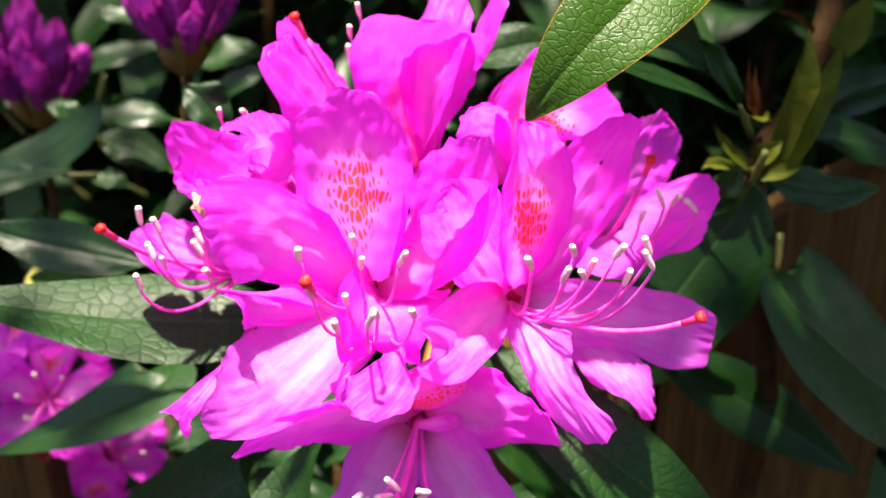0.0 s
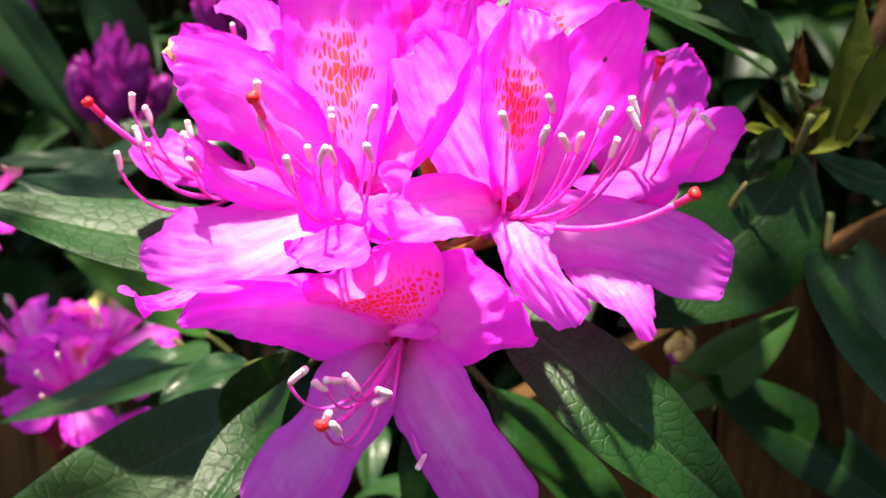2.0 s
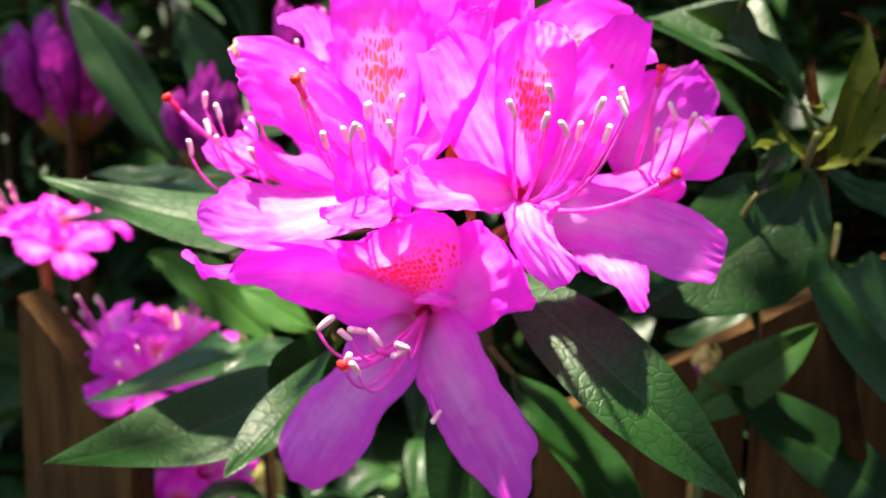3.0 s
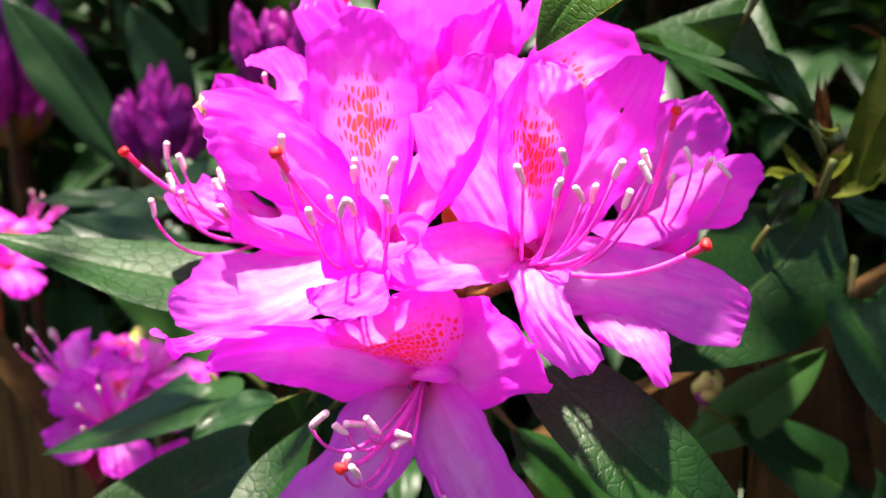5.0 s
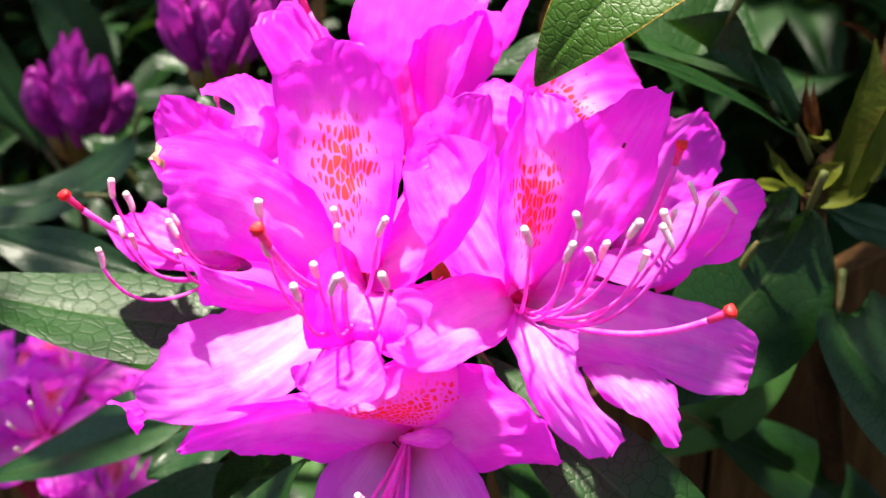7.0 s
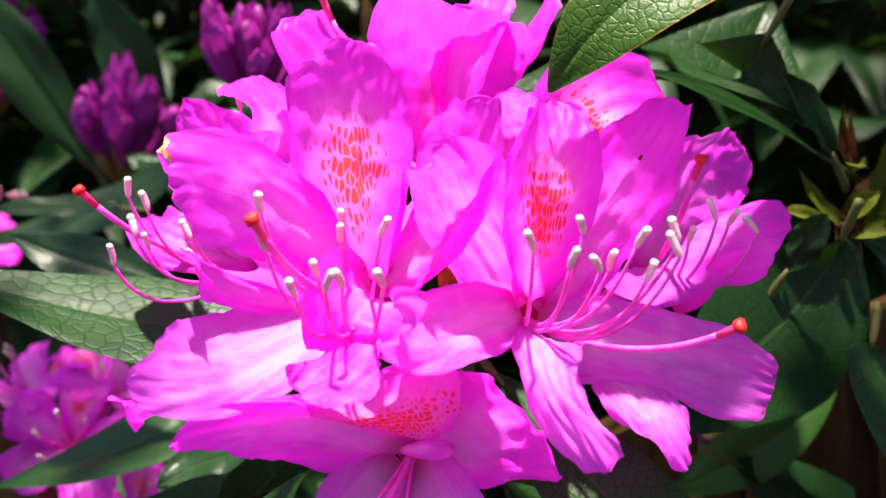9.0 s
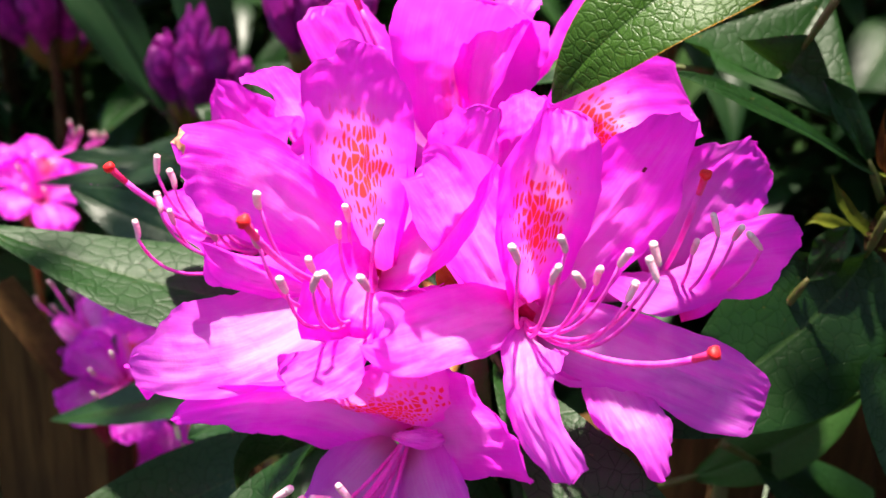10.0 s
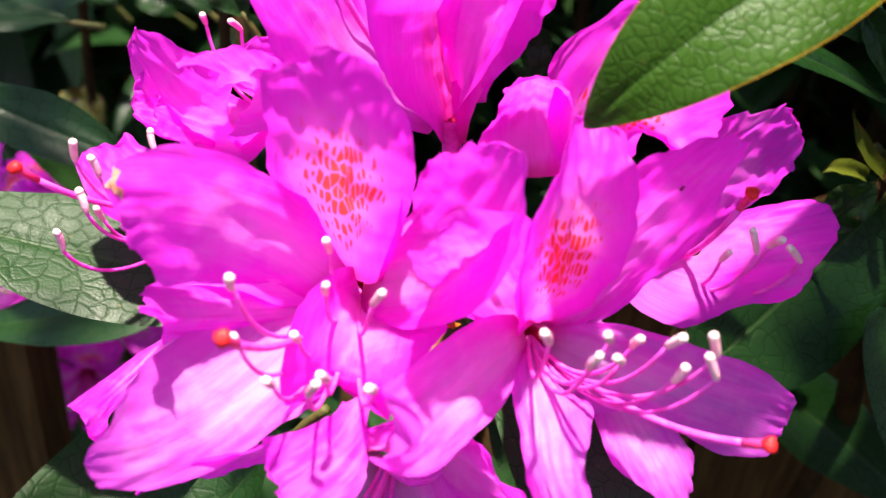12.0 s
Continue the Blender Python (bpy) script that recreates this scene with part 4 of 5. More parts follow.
petal(flower_e, (-0.0305, 0.3049, 0.6596), (-0.0420, 0.2945, 0.6665), (-0.0554, 0.2877, 0.6732), 0.018, (-0.196, -0.689, 0.654), (0.55, 0.79, 0.95, 0.92, 0.72), (0.55, 0.79, 0.95, 0.92, 0.72), cup=0.05, ruffle=0.8)
petal(flower_e, (-0.0250, 0.3106, 0.6583), (-0.0280, 0.3001, 0.6736), (-0.0305, 0.2984, 0.6842), 0.0198, (-0.196, -0.689, 0.654), (0.98, 1.00, 1.00, 0.94, 0.80), (0.98, 1.00, 1.00, 0.94, 0.80), cup=0.02, ruffle=0.4, neck=0.9)
stamen(flower_e, (-0.0276, 0.3074, 0.6596), (-0.0387, 0.3044, 0.6691), (-0.0446, 0.3018, 0.6869), 0.0051, (0.0521, -0.6436, 0.7636))
stamen(flower_e, (-0.0273, 0.3073, 0.6598), (-0.0338, 0.3043, 0.6699), (-0.0377, 0.3019, 0.6868), 0.0051, (-0.2330, -0.5910, 0.7723))

flower_f = thing("flower", (0.0121, 0.3122, 0.6659), "magenta rhododendron flower topping the truss with red-streaked throat", "flower", "flowers of the front truss")
flower_tube(flower_f, (0.0121, 0.3122, 0.6659), (0.0141, 0.3104, 0.6444), 0.0038)
part("flower_stalk", tube(arc((0.0141, 0.3104, 0.6444), (0.0162, 0.3044, 0.6321), (0.0183, 0.3000, 0.6234), 8), [0.0016] * 9), PEDICEL, flower_f)
petal(flower_f, (0.0122, 0.3133, 0.6659), (0.0089, 0.3053, 0.6879), (0.0092, 0.3075, 0.7105), 0.0421, (0.278, -0.728, 0.627), (0.44, 0.70, 0.93, 1.05, 1.01), (0.45, 0.69, 0.87, 0.91, 0.84), neck=0.34, cup=0.28, twist=0.23, curl=-0.23, ruffle=0.8, spots=2)
petal(flower_f, (0.0096, 0.3108, 0.6666), (-0.0097, 0.2970, 0.6849), (-0.0180, 0.2903, 0.7094), 0.0322, (0.487, -0.803, 0.344), (0.44, 0.66, 0.85, 0.78, 0.72), (0.65, 0.99, 1.18, 1.45, 1.59), neck=0.34, cup=-0.16, twist=0.78, curl=0.21, ruffle=0.8)
petal(flower_f, (0.0160, 0.3102, 0.6605), (0.0235, 0.3161, 0.6900), (0.0378, 0.3252, 0.7147), 0.0102, (0.311, 0.137, 0.941), (1.24, 1.07, 0.93, 0.75, 0.59), (0.16, 0.20, 0.75, 1.04, 1.04), neck=0.34, cup=-0.38, twist=-0.53, curl=-0.18, ruffle=0.8)
petal(flower_f, (0.0132, 0.3144, 0.6670), (0.0167, 0.3006, 0.6959), (0.0240, 0.3194, 0.7170), 0.0204, (-0.227, -0.625, 0.747), (0.63, 0.76, 0.81, 0.72, 0.63), (0.66, 0.87, 0.96, 0.96, 0.45), neck=0.34, cup=0.14, twist=-0.25, curl=0.03, ruffle=0.9)
stamen(flower_f, (0.0118, 0.3123, 0.6640), (0.0012, 0.3094, 0.6811), (-0.0072, 0.3070, 0.7093), 0.0051, (-0.1864, -0.6245, 0.7584))
stamen(flower_f, (0.0119, 0.3124, 0.6641), (0.0028, 0.3105, 0.6834), (-0.0046, 0.3097, 0.7151), 0.0051, (-0.2229, -0.4743, 0.8517))
stamen(flower_f, (0.0117, 0.3122, 0.6640), (0.0012, 0.3073, 0.6787), (-0.0072, 0.3047, 0.7044), 0.0051, (-0.2053, -0.3002, 0.9315))
pistil(flower_f, (0.0123, 0.3124, 0.6629), (-0.0056, 0.3036, 0.6850), (-0.0202, 0.2980, 0.7139))

flower_g = thing("flower", (0.0502, 0.3065, 0.6606), "magenta rhododendron flower with a curled petal tucked under a leaf", "flower", "flowers of the front truss")
flower_tube(flower_g, (0.0502, 0.3065, 0.6606), (0.0424, 0.3074, 0.6413), 0.0038)
part("flower_stalk", tube(arc((0.0424, 0.3074, 0.6413), (0.0303, 0.3029, 0.6306), (0.0183, 0.3000, 0.6234), 8), [0.0016] * 9), PEDICEL, flower_g)
petal(flower_g, (0.0342, 0.2875, 0.6679), (0.0314, 0.2920, 0.6827), (0.0319, 0.2807, 0.6941), 0.0165, (0.105, -0.913, 0.395), (1.46, 1.25, 0.96, 0.80, 0.87), (0.89, 0.92, 0.89, 0.80, 0.71), neck=0.6, cup=0.22, twist=-0.06, curl=0.03, ruffle=0.25)
petal(flower_g, (0.0494, 0.3090, 0.6619), (0.0408, 0.3055, 0.6821), (0.0525, 0.3017, 0.6997), 0.0181, (-0.021, -0.751, 0.660), (0.56, 0.73, 0.93, 0.71, 0.81), (0.61, 0.77, 0.88, 0.87, 0.80), neck=0.34, cup=0.05, twist=0.02, curl=-0.01, ruffle=0.4)
petal(flower_g, (0.0530, 0.3067, 0.6610), (0.0490, 0.2901, 0.6860), (0.0684, 0.3111, 0.6902), 0.0330, (0.120, -0.785, 0.608), (0.63, 0.83, 0.95, 0.86, 0.72), (0.60, 0.77, 0.90, 0.94, 0.71), neck=0.34, cup=0.12, twist=0.12, curl=0.02, ruffle=0.6, spots=1)

flower_h = thing("flower", (0.0673, 0.2986, 0.6434), "magenta rhododendron flower turned aside with curved stamens and red stigma", "flower", "flowers of the front truss")
flower_tube(flower_h, (0.0673, 0.2986, 0.6434), (0.0502, 0.3065, 0.6347), 0.0038)
part("flower_stalk", tube(arc((0.0502, 0.3065, 0.6347), (0.0343, 0.3024, 0.6272), (0.0183, 0.3000, 0.6234), 8), [0.0016] * 9), PEDICEL, flower_h)
petal(flower_h, (0.0683, 0.3002, 0.6458), (0.0734, 0.3033, 0.6665), (0.0857, 0.3064, 0.6838), 0.0306, (0.474, -0.794, 0.379), (0.79, 0.96, 0.96, 0.48, 0.10), (0.84, 0.99, 1.17, 1.06, 0.89), neck=0.34, cup=-0.02, twist=0.17, curl=0.07, ruffle=0.45)
petal(flower_h, (0.0687, 0.2971, 0.6435), (0.0777, 0.2897, 0.6595), (0.0983, 0.2937, 0.6662), 0.0238, (0.288, -0.236, 0.928), (1.05, 0.77, 0.59, 0.50, 0.42), (1.62, 1.17, 1.21, 1.13, 0.63), neck=0.8, cup=-0.25, twist=0.24, curl=-0.12, ruffle=0.45)
petal(flower_h, (0.0582, 0.2740, 0.6278), (0.0652, 0.2531, 0.6316), (0.0768, 0.2441, 0.6201), 0.0155, (0.203, -0.574, 0.793), (0.71, 0.92, 1.04, 0.97, 0.42), (0.86, 1.08, 1.05, 0.59, 0.47), neck=0.34, cup=-0.07, twist=-0.12, curl=0.08, ruffle=0.45, pale=True)
stamen(flower_h, (0.0656, 0.2996, 0.6430), (0.0721, 0.2849, 0.6485), (0.0751, 0.2757, 0.6653), 0.0051, (0.1110, -0.4883, 0.8656))
stamen(flower_h, (0.0657, 0.2996, 0.6430), (0.0750, 0.2815, 0.6505), (0.0781, 0.2735, 0.6725), 0.0051, (-0.3056, 0.2058, 0.9297))
stamen(flower_h, (0.0659, 0.2998, 0.6430), (0.0774, 0.2857, 0.6499), (0.0847, 0.2778, 0.6698), 0.0051, (0.2703, -0.3488, 0.8974))
stamen(flower_h, (0.0660, 0.2998, 0.6429), (0.0810, 0.2839, 0.6486), (0.0865, 0.2773, 0.6686), 0.0051, (-0.6327, 0.1210, 0.7648))
pistil(flower_h, (0.0653, 0.3005, 0.6422), (0.0705, 0.2837, 0.6593), (0.0748, 0.2713, 0.6818))

# ---- leaves round the truss ----

whorl = thing("leafy_shoot", (0.0182, 0.3117, 0.6130), "dark green glossy rhododendron leaves spreading below the flowers", "leaves")
part("stem", tube([(0.0183, 0.3000, 0.6234), (0.0209, 0.3134, 0.5811), (0.0253, 0.3468, 0.4754), (0.0253, 0.3768, 0.2852), (0.0353, 0.3968, 0.0000)], [0.0035, 0.0040, 0.0045, 0.0050, 0.0059]), STEM, whorl)
leaf(whorl, (-0.0254, 0.2920, 0.6252), (-0.0652, 0.2860, 0.6263), (-0.1254, 0.2770, 0.6397), 0.0350, (-0.083, -0.358, 0.930), fold=0.08, widest=0.46, wavy=0.5)
leaf(whorl, (0.0284, 0.2861, 0.6211), (0.0689, 0.2477, 0.6007), (0.1062, 0.2562, 0.5656), 0.0278, (0.386, -0.778, 0.496), fold=0.13, widest=0.46, wavy=0.5)
leaf(whorl, (0.0326, 0.3030, 0.5803), (0.0581, 0.2979, 0.5562), (0.0886, 0.2874, 0.5268), 0.0341, (0.4100, -0.1363, 0.9018), fold=0.1)
leaf(whorl, (0.0123, 0.3006, 0.5885), (0.0213, 0.2900, 0.5548), (0.0283, 0.2720, 0.5126), 0.0377, (0.4100, -0.1363, 0.9018), fold=0.1)
leaf(whorl, (-0.0218, 0.2757, 0.5973), (-0.0549, 0.2798, 0.5646), (-0.0889, 0.2222, 0.5646), 0.0353, (0.520, 0.010, 0.854), fold=0.08, widest=0.53, wavy=0.5)
leaf(whorl, (-0.0121, 0.2669, 0.5995), (-0.0286, 0.2596, 0.5769), (-0.0373, 0.2316, 0.5641), 0.0182, (0.111, 0.019, 0.994), fold=0.10, widest=0.50, wavy=0.5)
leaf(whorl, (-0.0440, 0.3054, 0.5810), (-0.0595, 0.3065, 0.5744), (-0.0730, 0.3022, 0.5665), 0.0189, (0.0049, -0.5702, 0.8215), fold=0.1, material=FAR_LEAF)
bract(whorl, (0.0213, 0.2732, 0.6369), (0.0207, 0.2572, 0.6523), (0.0200, 0.2520, 0.6600), 0.0050, (0.0046, -0.7254, 0.6883), DRY_SCALE)

side = thing("leafy_shoot", (0.1227, 0.3370, 0.6543), "dark green leaves and young bracts of a neighbouring shoot", "leaves")
part("stem", tube([(0.1242, 0.3397, 0.6553), (0.1322, 0.3502, 0.6235), (0.1552, 0.3770, 0.5389), (0.1552, 0.4070, 0.3233), (0.1652, 0.4270, 0.0000)], [0.0035, 0.0040, 0.0045, 0.0050, 0.0059]), BARK, side)
leaf(side, (0.1200, 0.3248, 0.7460), (0.0711, 0.2703, 0.7279), (0.0404, 0.2590, 0.6964), 0.0268, (0.159, -0.647, 0.746), fold=0.14, widest=0.50, wavy=0.5, material=YOUNG_LEAF)
leaf(side, (0.1269, 0.3551, 0.6658), (0.0926, 0.3323, 0.6856), (0.0608, 0.3176, 0.6975), 0.0111, (-0.038, -0.481, 0.876), fold=0.20, widest=0.51, wavy=0.5)
leaf(side, (0.0986, 0.3528, 0.7058), (0.0911, 0.3695, 0.6861), (0.1055, 0.4042, 0.7140), 0.0619, (0.306, -0.476, 0.825), fold=0.07, widest=0.50, wavy=0.5)
leaf(side, (0.1219, 0.3324, 0.6517), (0.1069, 0.3235, 0.6280), (0.0699, 0.2810, 0.6100), 0.0449, (0.365, -0.725, 0.584), fold=0.15, widest=0.50, wavy=0.5)
leaf(side, (0.1320, 0.3253, 0.6232), (0.1541, 0.3270, 0.5945), (0.2331, 0.3497, 0.5262), 0.0674, (0.389, -0.489, 0.781), fold=0.15, widest=0.55, wavy=0.5)
leaf(side, (0.1040, 0.3624, 0.5641), (0.1430, 0.3703, 0.5404), (0.1920, 0.3619, 0.5094), 0.0315, (-0.029, -0.584, 0.811), fold=0.15, widest=0.49, wavy=0.5)
leaf(side, (0.1063, 0.3256, 0.6419), (0.1105, 0.3245, 0.6513), (0.1140, 0.3230, 0.6600), 0.0109, (0.0049, -0.5702, 0.8215), fold=0.15)
leaf(side, (0.0619, 0.3651, 0.6914), (0.0423, 0.3589, 0.6901), (0.0174, 0.3552, 0.6824), 0.0181, (0.0049, -0.5702, 0.8215), fold=0.12)
leaf(side, (0.0289, 0.3495, 0.6583), (0.0260, 0.3536, 0.6670), (0.0231, 0.3569, 0.6741), 0.0136, (0.0049, -0.5702, 0.8215), fold=0.12)
leaf(side, (0.1301, 0.3511, 0.6490), (0.1504, 0.3575, 0.6390), (0.1853, 0.3767, 0.6324), 0.0172, (0.0049, -0.5702, 0.8215), fold=0.12)
leaf(side, (0.1541, 0.3743, 0.6513), (0.1788, 0.3934, 0.6446), (0.2167, 0.4076, 0.6275), 0.0241, (0.0049, -0.5702, 0.8215), fold=0.15)
leaf(side, (0.1635, 0.3962, 0.6507), (0.1933, 0.4310, 0.6540), (0.2312, 0.4536, 0.6549), 0.0224, (0.0049, -0.5702, 0.8215), fold=0.12, material=FAR_LEAF)
leaf(side, (0.1204, 0.3506, 0.6716), (0.1134, 0.3505, 0.6833), (0.1042, 0.3502, 0.6944), 0.0103, (0.0049, -0.5702, 0.8215), fold=0.25)
bract(side, (0.1312, 0.3398, 0.6532), (0.1370, 0.3417, 0.6762), (0.1384, 0.3470, 0.6991), 0.0115, (0.0046, -0.7254, 0.6883), BRACT)
bract(side, (0.1373, 0.3472, 0.6525), (0.1490, 0.3563, 0.6717), (0.1598, 0.3711, 0.6916), 0.0087, (0.0046, -0.7254, 0.6883), BRACT)
bract(side, (0.1339, 0.3342, 0.6553), (0.1370, 0.3330, 0.6694), (0.1419, 0.3344, 0.6839), 0.0069, (0.4404, -0.6974, 0.5654), BRACT)
bract(side, (0.1252, 0.3465, 0.6699), (0.1218, 0.3474, 0.6765), (0.1214, 0.3506, 0.6881), 0.0030, (0.0046, -0.7254, 0.6883), RED_SCALE)
bract(side, (0.1252, 0.3432, 0.6700), (0.1233, 0.3440, 0.6765), (0.1226, 0.3471, 0.6876), 0.0026, (0.0046, -0.7254, 0.6883), RED_SCALE)
bract(side, (0.1246, 0.3467, 0.6679), (0.1249, 0.3395, 0.6715), (0.1277, 0.3390, 0.6703), 0.0052, (0.0046, -0.7254, 0.6883), BRACT)
bract(side, (0.1236, 0.3406, 0.6550), (0.1267, 0.3347, 0.6611), (0.1307, 0.3343, 0.6651), 0.0074, (0.0046, -0.7254, 0.6883), BRACT)
bract(side, (0.1236, 0.3398, 0.6533), (0.1152, 0.3398, 0.6603), (0.1099, 0.3437, 0.6689), 0.0041, (0.0046, -0.7254, 0.6883), BRACT)
bract(side, (0.1255, 0.3390, 0.6515), (0.1339, 0.3370, 0.6543), (0.1405, 0.3390, 0.6585), 0.0064, (0.0046, -0.7254, 0.6883), BRACT)
bract(side, (0.1170, 0.3370, 0.6544), (0.1091, 0.3331, 0.6578), (0.1040, 0.3304, 0.6569), 0.0044, (0.0046, -0.7254, 0.6883), BRACT)
bract(side, (0.1453, 0.3611, 0.6940), (0.1369, 0.3585, 0.7003), (0.1301, 0.3571, 0.7021), 0.0030, (0.0046, -0.7254, 0.6883), RED_SCALE)
bract(side, (0.1568, 0.3686, 0.6863), (0.1627, 0.3720, 0.6934), (0.1696, 0.3778, 0.7058), 0.0118, (0.0046, -0.7254, 0.6883), BRACT)
part("twig", tube([(0.1245, 0.3398, 0.6533), (0.1306, 0.3477, 0.6605), (0.1496, 0.3647, 0.6733), (0.1667, 0.4016, 0.7095)], [0.0040, 0.0045, 0.0050, 0.0060]), BARK, side)

# ---- behind the truss ----
flower_bud_truss((-0.1910, 0.5281, 0.6140), 1.15)
flower_bud_truss((-0.0906, 0.4459, 0.6640), 0.95)
flower_bud_truss((-0.3280, 0.6000, 0.6240), 1.85)
# open trusses further back
far_flower((-0.1600, 0.4060, 0.5340), (0.1220, -0.3384, 0.9331), 0.027)
far_flower((-0.1580, 0.4250, 0.4600), (0.2400, -0.7537, 0.6118), 0.026)
far_flower((-0.2892, 0.5214, 0.5674), (0.1203, -0.1804, 0.9762), 0.028)

behind_a = thing("leafy_shoot", (-0.0987, 0.3996, 0.5479), "sunlit green leaves of a shoot behind the flowers", "leaves")
part("stem", tube([(-0.0987, 0.3996, 0.5479), (-0.0987, 0.4296, 0.3287), (-0.0887, 0.4496, 0.0000)], [0.0030, 0.0033, 0.0039]), BARK, behind_a)
# these two get the lighter leaf colour to look sunlit
leaf(behind_a, (-0.0941, 0.4017, 0.5530), (-0.1186, 0.3913, 0.5764), (-0.1442, 0.3794, 0.5941), 0.0247, (0.0049, -0.5702, 0.8215), fold=0.2, material=SUNLIT_LEAF)
leaf(behind_a, (-0.0680, 0.3884, 0.5637), (-0.0815, 0.3777, 0.5749), (-0.0995, 0.3758, 0.5835), 0.0200, (0.0049, -0.5702, 0.8215), fold=0.2, material=SUNLIT_LEAF)
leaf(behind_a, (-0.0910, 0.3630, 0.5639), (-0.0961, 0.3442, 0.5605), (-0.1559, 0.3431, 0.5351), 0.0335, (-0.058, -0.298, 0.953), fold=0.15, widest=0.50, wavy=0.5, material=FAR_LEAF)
leaf(behind_a, (-0.1345, 0.4090, 0.6258), (-0.1593, 0.4041, 0.6262), (-0.1863, 0.3980, 0.6240), 0.0126, (0.0049, -0.5702, 0.8215), fold=0.1, material=FAR_LEAF)
leaf(behind_a, (-0.1451, 0.4885, 0.6348), (-0.1723, 0.4772, 0.6093), (-0.2433, 0.4606, 0.5888), 0.0261, (0.0049, -0.5702, 0.8215), fold=0.1, material=FAR_LEAF)
leaf(behind_a, (-0.0861, 0.3455, 0.6154), (-0.1143, 0.3480, 0.6210), (-0.1466, 0.3514, 0.6285), 0.0192, (0.0049, -0.5702, 0.8215), fold=0.1, material=FAR_LEAF)

behind_b = thing("leafy_shoot", (-0.3132, 0.5678, 0.7262), "large dark leaves of a shoot behind the flowers", "leaves")
part("stem", tube([(-0.3132, 0.5678, 0.7262), (-0.3132, 0.5978, 0.4357), (-0.3032, 0.6178, 0.0000)], [0.0030, 0.0033, 0.0039]), BARK, behind_b)
leaf(behind_b, (-0.2079, 0.5292, 0.6134), (-0.2465, 0.5306, 0.6684), (-0.2809, 0.5307, 0.7110), 0.0330, (-0.2234, -0.6815, 0.6969), fold=0.15)
leaf(behind_b, (-0.1737, 0.5419, 0.6378), (-0.1944, 0.5439, 0.6735), (-0.2134, 0.5459, 0.7077), 0.0320, (-0.2234, -0.6815, 0.6969), fold=0.15)

behind_c = thing("leafy_shoot", (0.0979, 0.4073, 0.5421), "green leaf and pale bud behind the fence", "leaves")
part("stem", tube([(0.0979, 0.4073, 0.5421), (0.0979, 0.4373, 0.3252), (0.1079, 0.4573, 0.0000)], [0.0030, 0.0033, 0.0039]), BARK, behind_c)
leaf(behind_c, (0.0860, 0.3720, 0.5470), (0.1125, 0.3720, 0.5655), (0.1365, 0.3740, 0.5895), 0.0215, (0.2324, -0.6806, 0.6948), fold=0.15, material=SUNLIT_LEAF, label="green leaf with sunlight put into its colour")
leaf(behind_c, (0.1243, 0.4644, 0.5887), (0.1005, 0.4440, 0.5649), (0.0785, 0.4289, 0.5642), 0.0152, (0.0049, -0.5702, 0.8215), fold=0.15, material=FAR_LEAF)
leaf(behind_c, (0.0991, 0.4598, 0.4942), (0.1083, 0.4584, 0.4787), (0.1126, 0.4547, 0.4577), 0.0242, (0.0049, -0.5702, 0.8215), fold=0.15, material=FAR_LEAF)

behind_d = thing("leafy_shoot", (-0.1079, 0.5046, 0.6253), "mixed green leaves of a low shoot behind the truss", "leaves")
part("stem", tube([(-0.1079, 0.5046, 0.6253), (-0.1079, 0.5346, 0.3752), (-0.0979, 0.5546, 0.0000)], [0.0030, 0.0033, 0.0039]), BARK, behind_d)
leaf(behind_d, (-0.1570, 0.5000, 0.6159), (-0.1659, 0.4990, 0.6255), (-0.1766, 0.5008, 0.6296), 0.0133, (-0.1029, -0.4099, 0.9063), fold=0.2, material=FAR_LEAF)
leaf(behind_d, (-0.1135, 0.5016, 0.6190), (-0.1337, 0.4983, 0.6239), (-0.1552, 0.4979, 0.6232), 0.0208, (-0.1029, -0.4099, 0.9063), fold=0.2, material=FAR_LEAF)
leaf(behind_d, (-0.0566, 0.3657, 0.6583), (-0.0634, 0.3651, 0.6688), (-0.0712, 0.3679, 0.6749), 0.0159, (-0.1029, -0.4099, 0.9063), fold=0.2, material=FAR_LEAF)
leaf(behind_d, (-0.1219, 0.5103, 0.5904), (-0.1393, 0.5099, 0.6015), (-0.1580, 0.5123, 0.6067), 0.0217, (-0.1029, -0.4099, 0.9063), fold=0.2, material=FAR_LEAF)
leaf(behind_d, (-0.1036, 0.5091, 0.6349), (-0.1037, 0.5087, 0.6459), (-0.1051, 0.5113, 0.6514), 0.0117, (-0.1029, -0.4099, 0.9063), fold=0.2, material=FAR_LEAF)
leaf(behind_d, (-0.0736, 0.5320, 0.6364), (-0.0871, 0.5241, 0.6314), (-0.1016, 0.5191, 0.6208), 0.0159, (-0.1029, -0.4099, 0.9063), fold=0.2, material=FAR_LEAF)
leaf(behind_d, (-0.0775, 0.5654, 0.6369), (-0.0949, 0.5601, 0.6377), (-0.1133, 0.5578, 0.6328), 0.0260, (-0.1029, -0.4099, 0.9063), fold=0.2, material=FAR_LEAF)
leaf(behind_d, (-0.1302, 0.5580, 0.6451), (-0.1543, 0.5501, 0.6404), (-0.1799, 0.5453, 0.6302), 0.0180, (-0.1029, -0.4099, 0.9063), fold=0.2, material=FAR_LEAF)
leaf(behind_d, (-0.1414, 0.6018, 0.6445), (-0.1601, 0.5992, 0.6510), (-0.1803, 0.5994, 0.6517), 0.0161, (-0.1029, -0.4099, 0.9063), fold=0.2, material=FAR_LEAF)
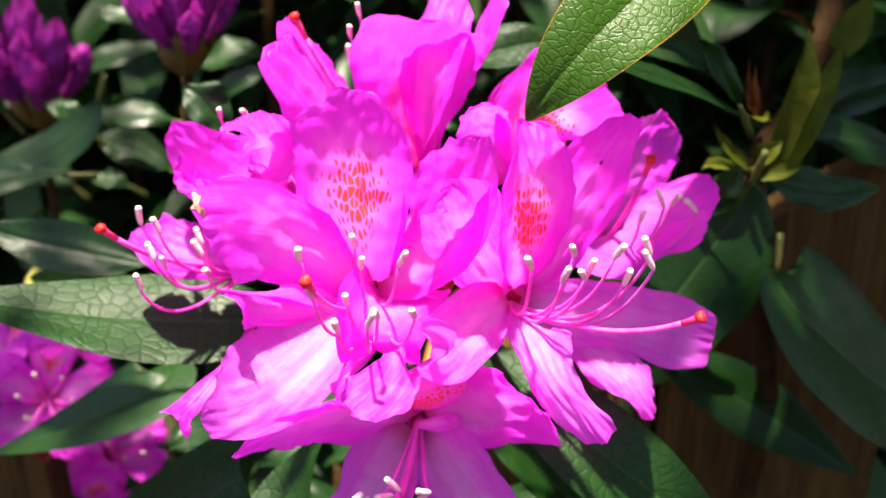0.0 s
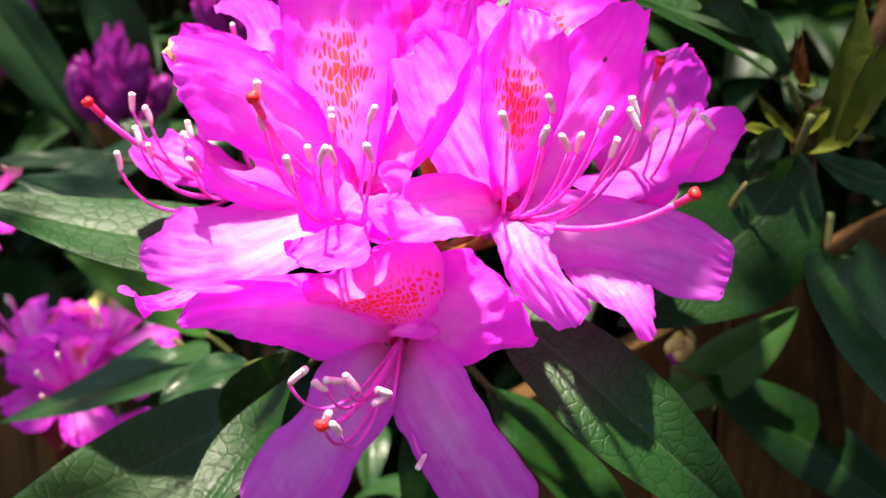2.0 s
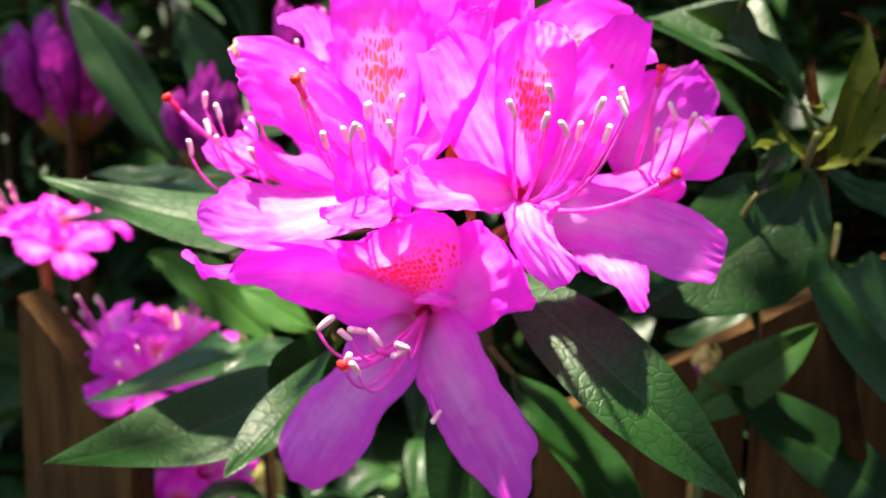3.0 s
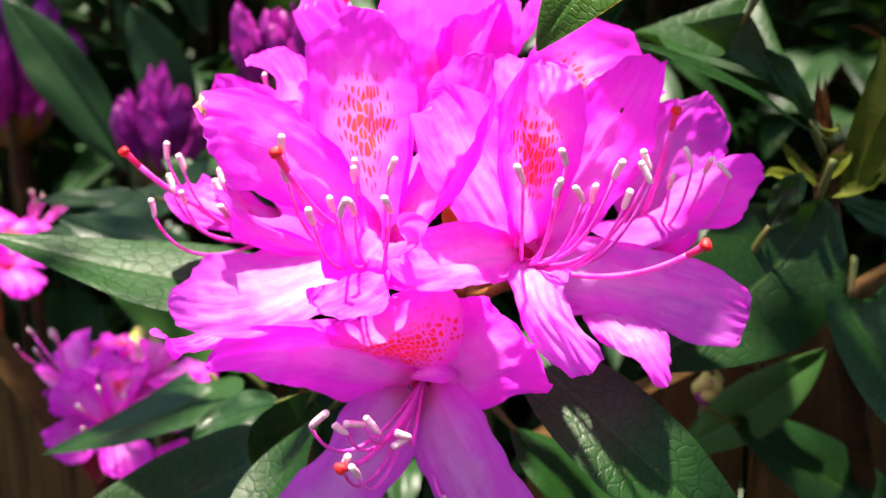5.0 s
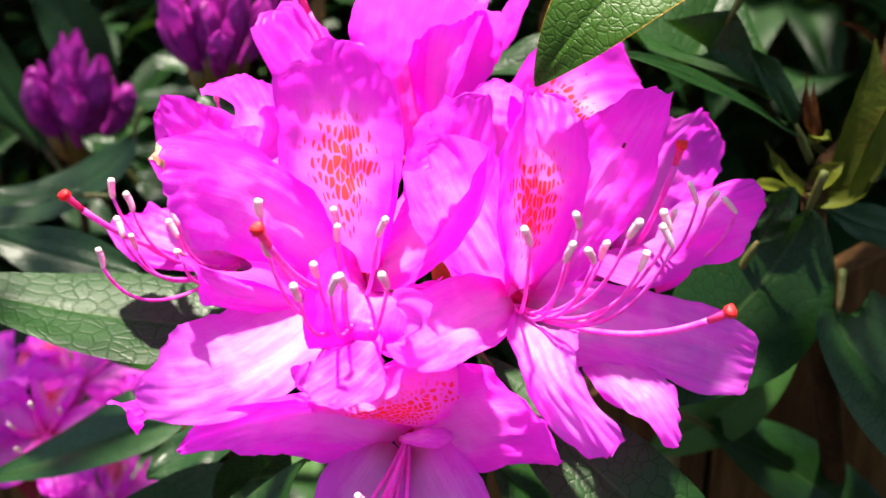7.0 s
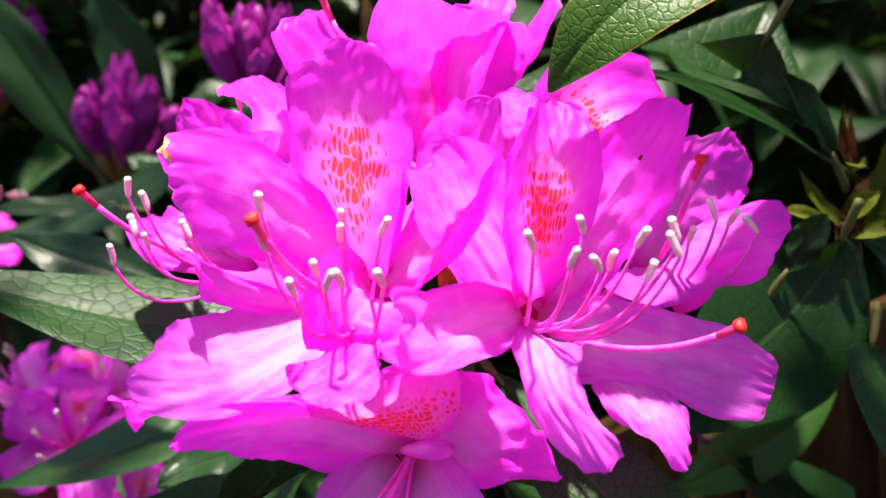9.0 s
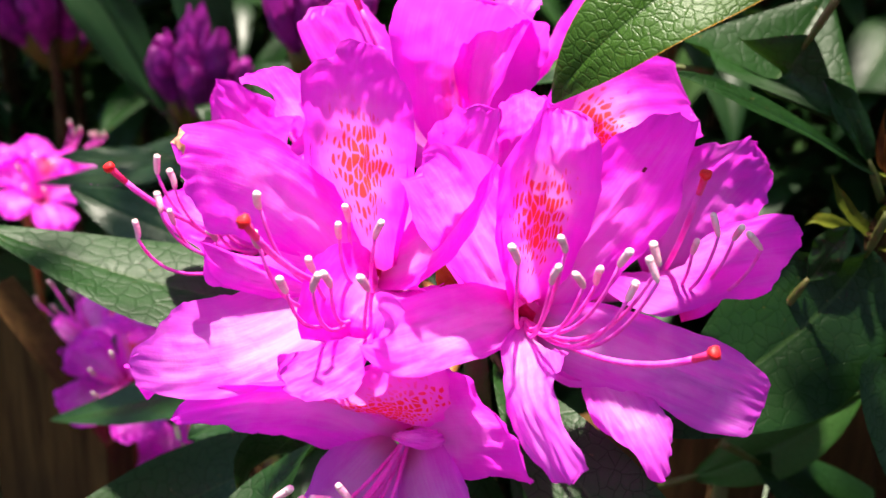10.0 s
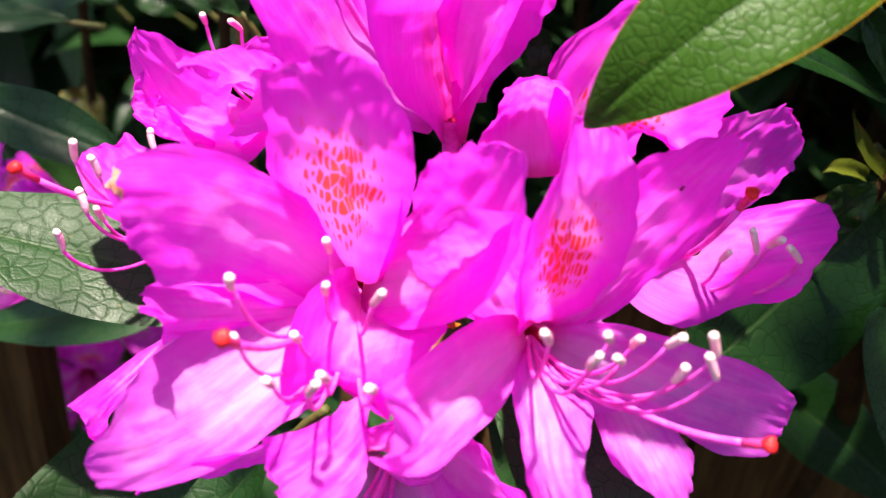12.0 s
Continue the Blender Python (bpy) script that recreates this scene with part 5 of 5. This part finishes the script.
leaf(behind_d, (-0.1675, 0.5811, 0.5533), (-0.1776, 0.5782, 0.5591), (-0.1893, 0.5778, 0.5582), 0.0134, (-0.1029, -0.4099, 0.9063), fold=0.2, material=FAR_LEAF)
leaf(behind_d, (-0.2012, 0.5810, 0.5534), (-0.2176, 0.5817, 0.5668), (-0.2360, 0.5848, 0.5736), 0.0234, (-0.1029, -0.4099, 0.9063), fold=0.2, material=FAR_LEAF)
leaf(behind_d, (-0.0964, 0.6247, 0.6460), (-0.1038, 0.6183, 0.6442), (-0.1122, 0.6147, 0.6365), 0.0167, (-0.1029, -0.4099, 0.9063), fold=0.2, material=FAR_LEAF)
small_bud((0.0975, 0.3833, 0.5665), 0.0058)
small_bud((-0.2021, 0.5267, 0.5095), 0.0140)
small_bud((-0.1402, 0.5023, 0.4338), 0.0100)

# wooden fence
picket((-0.2035, 0.3680, 0.5715), 0.055, -1.000)
picket((0.2250, 0.4150, 0.6420), 0.105, 1.000)
picket((0.1170, 0.4180, 0.5750), 0.090, 1.000)

# ---- the garden behind ----
def shrub_shoot(place, count, length, material):
    """A leafy shoot end: a whorl of leaves round a stem."""
    place = Vector(place)
    shoot = thing("leafy_shoot", place, "dark green rhododendron shoot, behind the truss or added unseen overhead to cast shade", "leaves", "shoots of the shrub behind")
    if place.z < 0.85:
        foot, bend = Vector((place.x + random.uniform(-0.03, 0.03), place.y + 0.06, 0)), place - Vector((0, -0.02, 0.5 * place.z))
    elif place.y < 0.3:
        side = math.copysign(1, place.x)
        foot, bend = Vector((random.uniform(0.85, 1.35) * side, place.y + random.uniform(-0.35, 0.35), 0)), Vector((place.x + 0.5 * side, place.y, place.z - 0.12))
    else:
        foot, bend = Vector((1.15 * place.x, 1.2, 0)), Vector((1.05 * place.x, 0.35 * place.y + 0.80, place.z - 0.05))
    part("stem", tube(arc(foot, bend, place, 8), [0.007, 0.0065, 0.006, 0.0055, 0.005, 0.0045, 0.004, 0.004, 0.0035]), BARK, shoot)
    first = random.uniform(0, 6)
    for n in range(count):
        turn = first + 2 * math.pi * n / count + random.uniform(-0.25, 0.25)
        way = Vector((math.cos(turn), math.sin(turn), 0))
        long = length * random.uniform(0.75, 1.15)
        rise = random.uniform(-0.45, 0.55)
        base = place + way * 0.010 - Vector((0, 0, random.uniform(0, 0.012)))
        mid = base + way * long * 0.5 + Vector((0, 0, long * 0.5 * rise + 0.008))
        tip = base + way * long * 0.96 + Vector((0, 0, long * (rise - 0.25)))
        leaf(shoot, base, mid, tip, long * random.uniform(0.30, 0.40), (way.x * -0.25, way.y * -0.25, 1), fold=0.2, material=material, coarse=True)


random.seed(11)
for row, (deep, count, levels) in enumerate(((0.66, 8, 3), (0.74, 10, 4), (0.86, 12, 4), (1.00, 13, 4))):
    for n in range(count):
        across = (n + 0.5) / count - 0.5
        for level in range(levels):
            x = across * deep * 1.6 + random.uniform(-0.05, 0.05)
            z = 0.66 + 0.05 * row - level * 0.15 + random.uniform(-0.05, 0.05)
            shrub_shoot((x, deep + random.uniform(-0.05, 0.05), z), random.randint(7, 9), random.uniform(0.09, 0.12), FAR_LEAF if random.random() < 0.5 else LEAF)

# unseen shoots added high on the right to shade the leaves below
for x, y, z in ((0.21, 0.27, 0.90), (0.28, 0.38, 0.88), (0.30, 0.24, 0.94)):
    shrub_shoot((x, y, z), 10, 0.11, LEAF)

# taller shoots beside, over and behind the truss: out of view, added to cast shade
def sunward(x, y, z):
    """The point at height z that shades (x, y) at the height of the truss."""
    return (x + SUN_FROM.x / SUN_FROM.z * (z - 0.62), y + SUN_FROM.y / SUN_FROM.z * (z - 0.62), z)


for n in range(44):
    z = random.uniform(1.02, 1.25)
    shrub_shoot(sunward(random.uniform(0.291, 0.726), random.uniform(0.016, 0.586), z), random.randint(7, 9), random.uniform(0.10, 0.13), LEAF)
for a, b in ((0.246, 0.226), (0.251, 0.296), (0.246, 0.356), (0.238, 0.426), (0.236, 0.496), (0.238, 0.566)):
    for z in (1.03, 1.11) if b < 0.42 else (1.06,):
        shrub_shoot(sunward(a, b, z), 9, 0.095, LEAF)
for a, b in ((0.19, 0.345), (0.22, 0.33), (0.19, 0.39), (0.24, 0.37)):
    shrub_shoot(sunward(a, b, 1.05), 7, 0.055, LEAF)
# unseen overhang added to darken what lies behind the truss
for n in range(40):
    deep = random.uniform(0.62, 1.1)
    shrub_shoot((random.uniform(-0.75, 0.75), deep, random.uniform(0.90, 1.25) + 0.12 * (deep - 0.42)), random.randint(7, 9), random.uniform(0.11, 0.15), LEAF)

# small unseen shoots, each added to shade one spot below
for a, b, long in ((-0.178, 0.398, 0.046), (-0.20, 0.44, 0.050), (0.165, 0.225, 0.055), (-0.105, 0.232, 0.045), (0.118, 0.232, 0.042), (0.105, 0.455, 0.060), (0.137, 0.332, 0.040), (-0.142, 0.345, 0.045), (-0.150, 0.405, 0.045)):
    shrub_shoot(sunward(a, b, 1.05), 8, long, LEAF)

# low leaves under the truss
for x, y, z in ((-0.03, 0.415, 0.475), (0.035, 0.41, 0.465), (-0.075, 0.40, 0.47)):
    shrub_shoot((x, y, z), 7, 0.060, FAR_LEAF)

# hedge that closes the garden all round, and low leaves over the soil
# its sides and rear are out of view, raised to block low sky light
verts, faces = [], []
for n in range(26000):
    if n < 9000:
        p = Vector((random.uniform(-2.2, 2.2), random.uniform(1.25, 2.0), 1.7 * random.random() ** 1.2))
    elif n < 13000:
        p = Vector((random.choice((-1, 1)) * random.uniform(2.2, 2.8), random.uniform(-2.6, 2.0), 2.4 * random.random()))
    else:
        p = Vector((random.uniform(-2.6, 2.6), random.uniform(-3.0, -2.5), 2.4 * random.random()))
    if n >= 16000:
        p = Vector((random.uniform(-1.3, 1.3), random.uniform(0.62, 1.7), 0.50 * random.random() ** 1.5))
    way = Vector((random.gauss(0, 1), random.gauss(0, 1), random.gauss(-0.2, 0.5))).normalized()
    side = way.cross(Vector((random.gauss(0, 0.4), random.gauss(0, 0.4), 1))).normalized()
    long = random.uniform(0.10, 0.18)
    up = side.cross(way)
    k = len(verts)
    for u, w, h in ((0, 0, 0), (0.3, 0.15, 0.03), (0.3, -0.15, 0.03), (0.65, 0.14, 0.03), (0.65, -0.14, 0.03), (1, 0, -0.05), (0.3, 0, 0), (0.65, 0, 0)):
        verts.append(p + way * long * u + side * long * w + up * long * h)
    faces += [(k, k + 1, k + 6), (k, k + 6, k + 2), (k + 1, k + 3, k + 7, k + 6), (k + 6, k + 7, k + 4, k + 2), (k + 3, k + 5, k + 7), (k + 7, k + 5, k + 4)]
mesh = bpy.data.meshes.new("hedge")
mesh.from_pydata(verts, [], faces)
mesh.materials.append(plain_material("hedge_leaf", rgb(0.012, 0.034, 0.012), rgb(0.05, 0.11, 0.03), 6, 0.45, 0.1, 0.12))
tagged(new("hedge", mesh), "dense dark green hedge leaves closing the garden, unseen sides added to block sky light", "hedge", kind="stuff")

# dark backing added behind the hedge to block bright sky in its gaps
bm = bmesh.new()
bmesh.ops.create_cube(bm, size=1.0, matrix=Matrix.Translation((0, 2.3, 0.9)) @ Matrix.Diagonal((9, 0.05, 1.8, 1)))
mesh = bpy.data.meshes.new("wall_north")
bm.to_mesh(mesh)
bm.free()
mesh.materials.append(WOOD)
tagged(new("wall_north", mesh), "dark wooden backing wall added behind the hedge to block the bright horizon", "fence", kind="structure")

bm = bmesh.new()
bmesh.ops.create_grid(bm, x_segments=60, y_segments=60, size=1.0)
for vert in bm.verts:
    vert.co.x *= 300 * abs(vert.co.x) ** 2 + 1
    vert.co.y *= 300 * abs(vert.co.y) ** 2 + 1
    vert.co.z = 0.03 * wave(vert.co.x * 1.7, vert.co.y * 1.7, 0.0)
mesh = bpy.data.meshes.new("ground")
bm.to_mesh(mesh)
bm.free()
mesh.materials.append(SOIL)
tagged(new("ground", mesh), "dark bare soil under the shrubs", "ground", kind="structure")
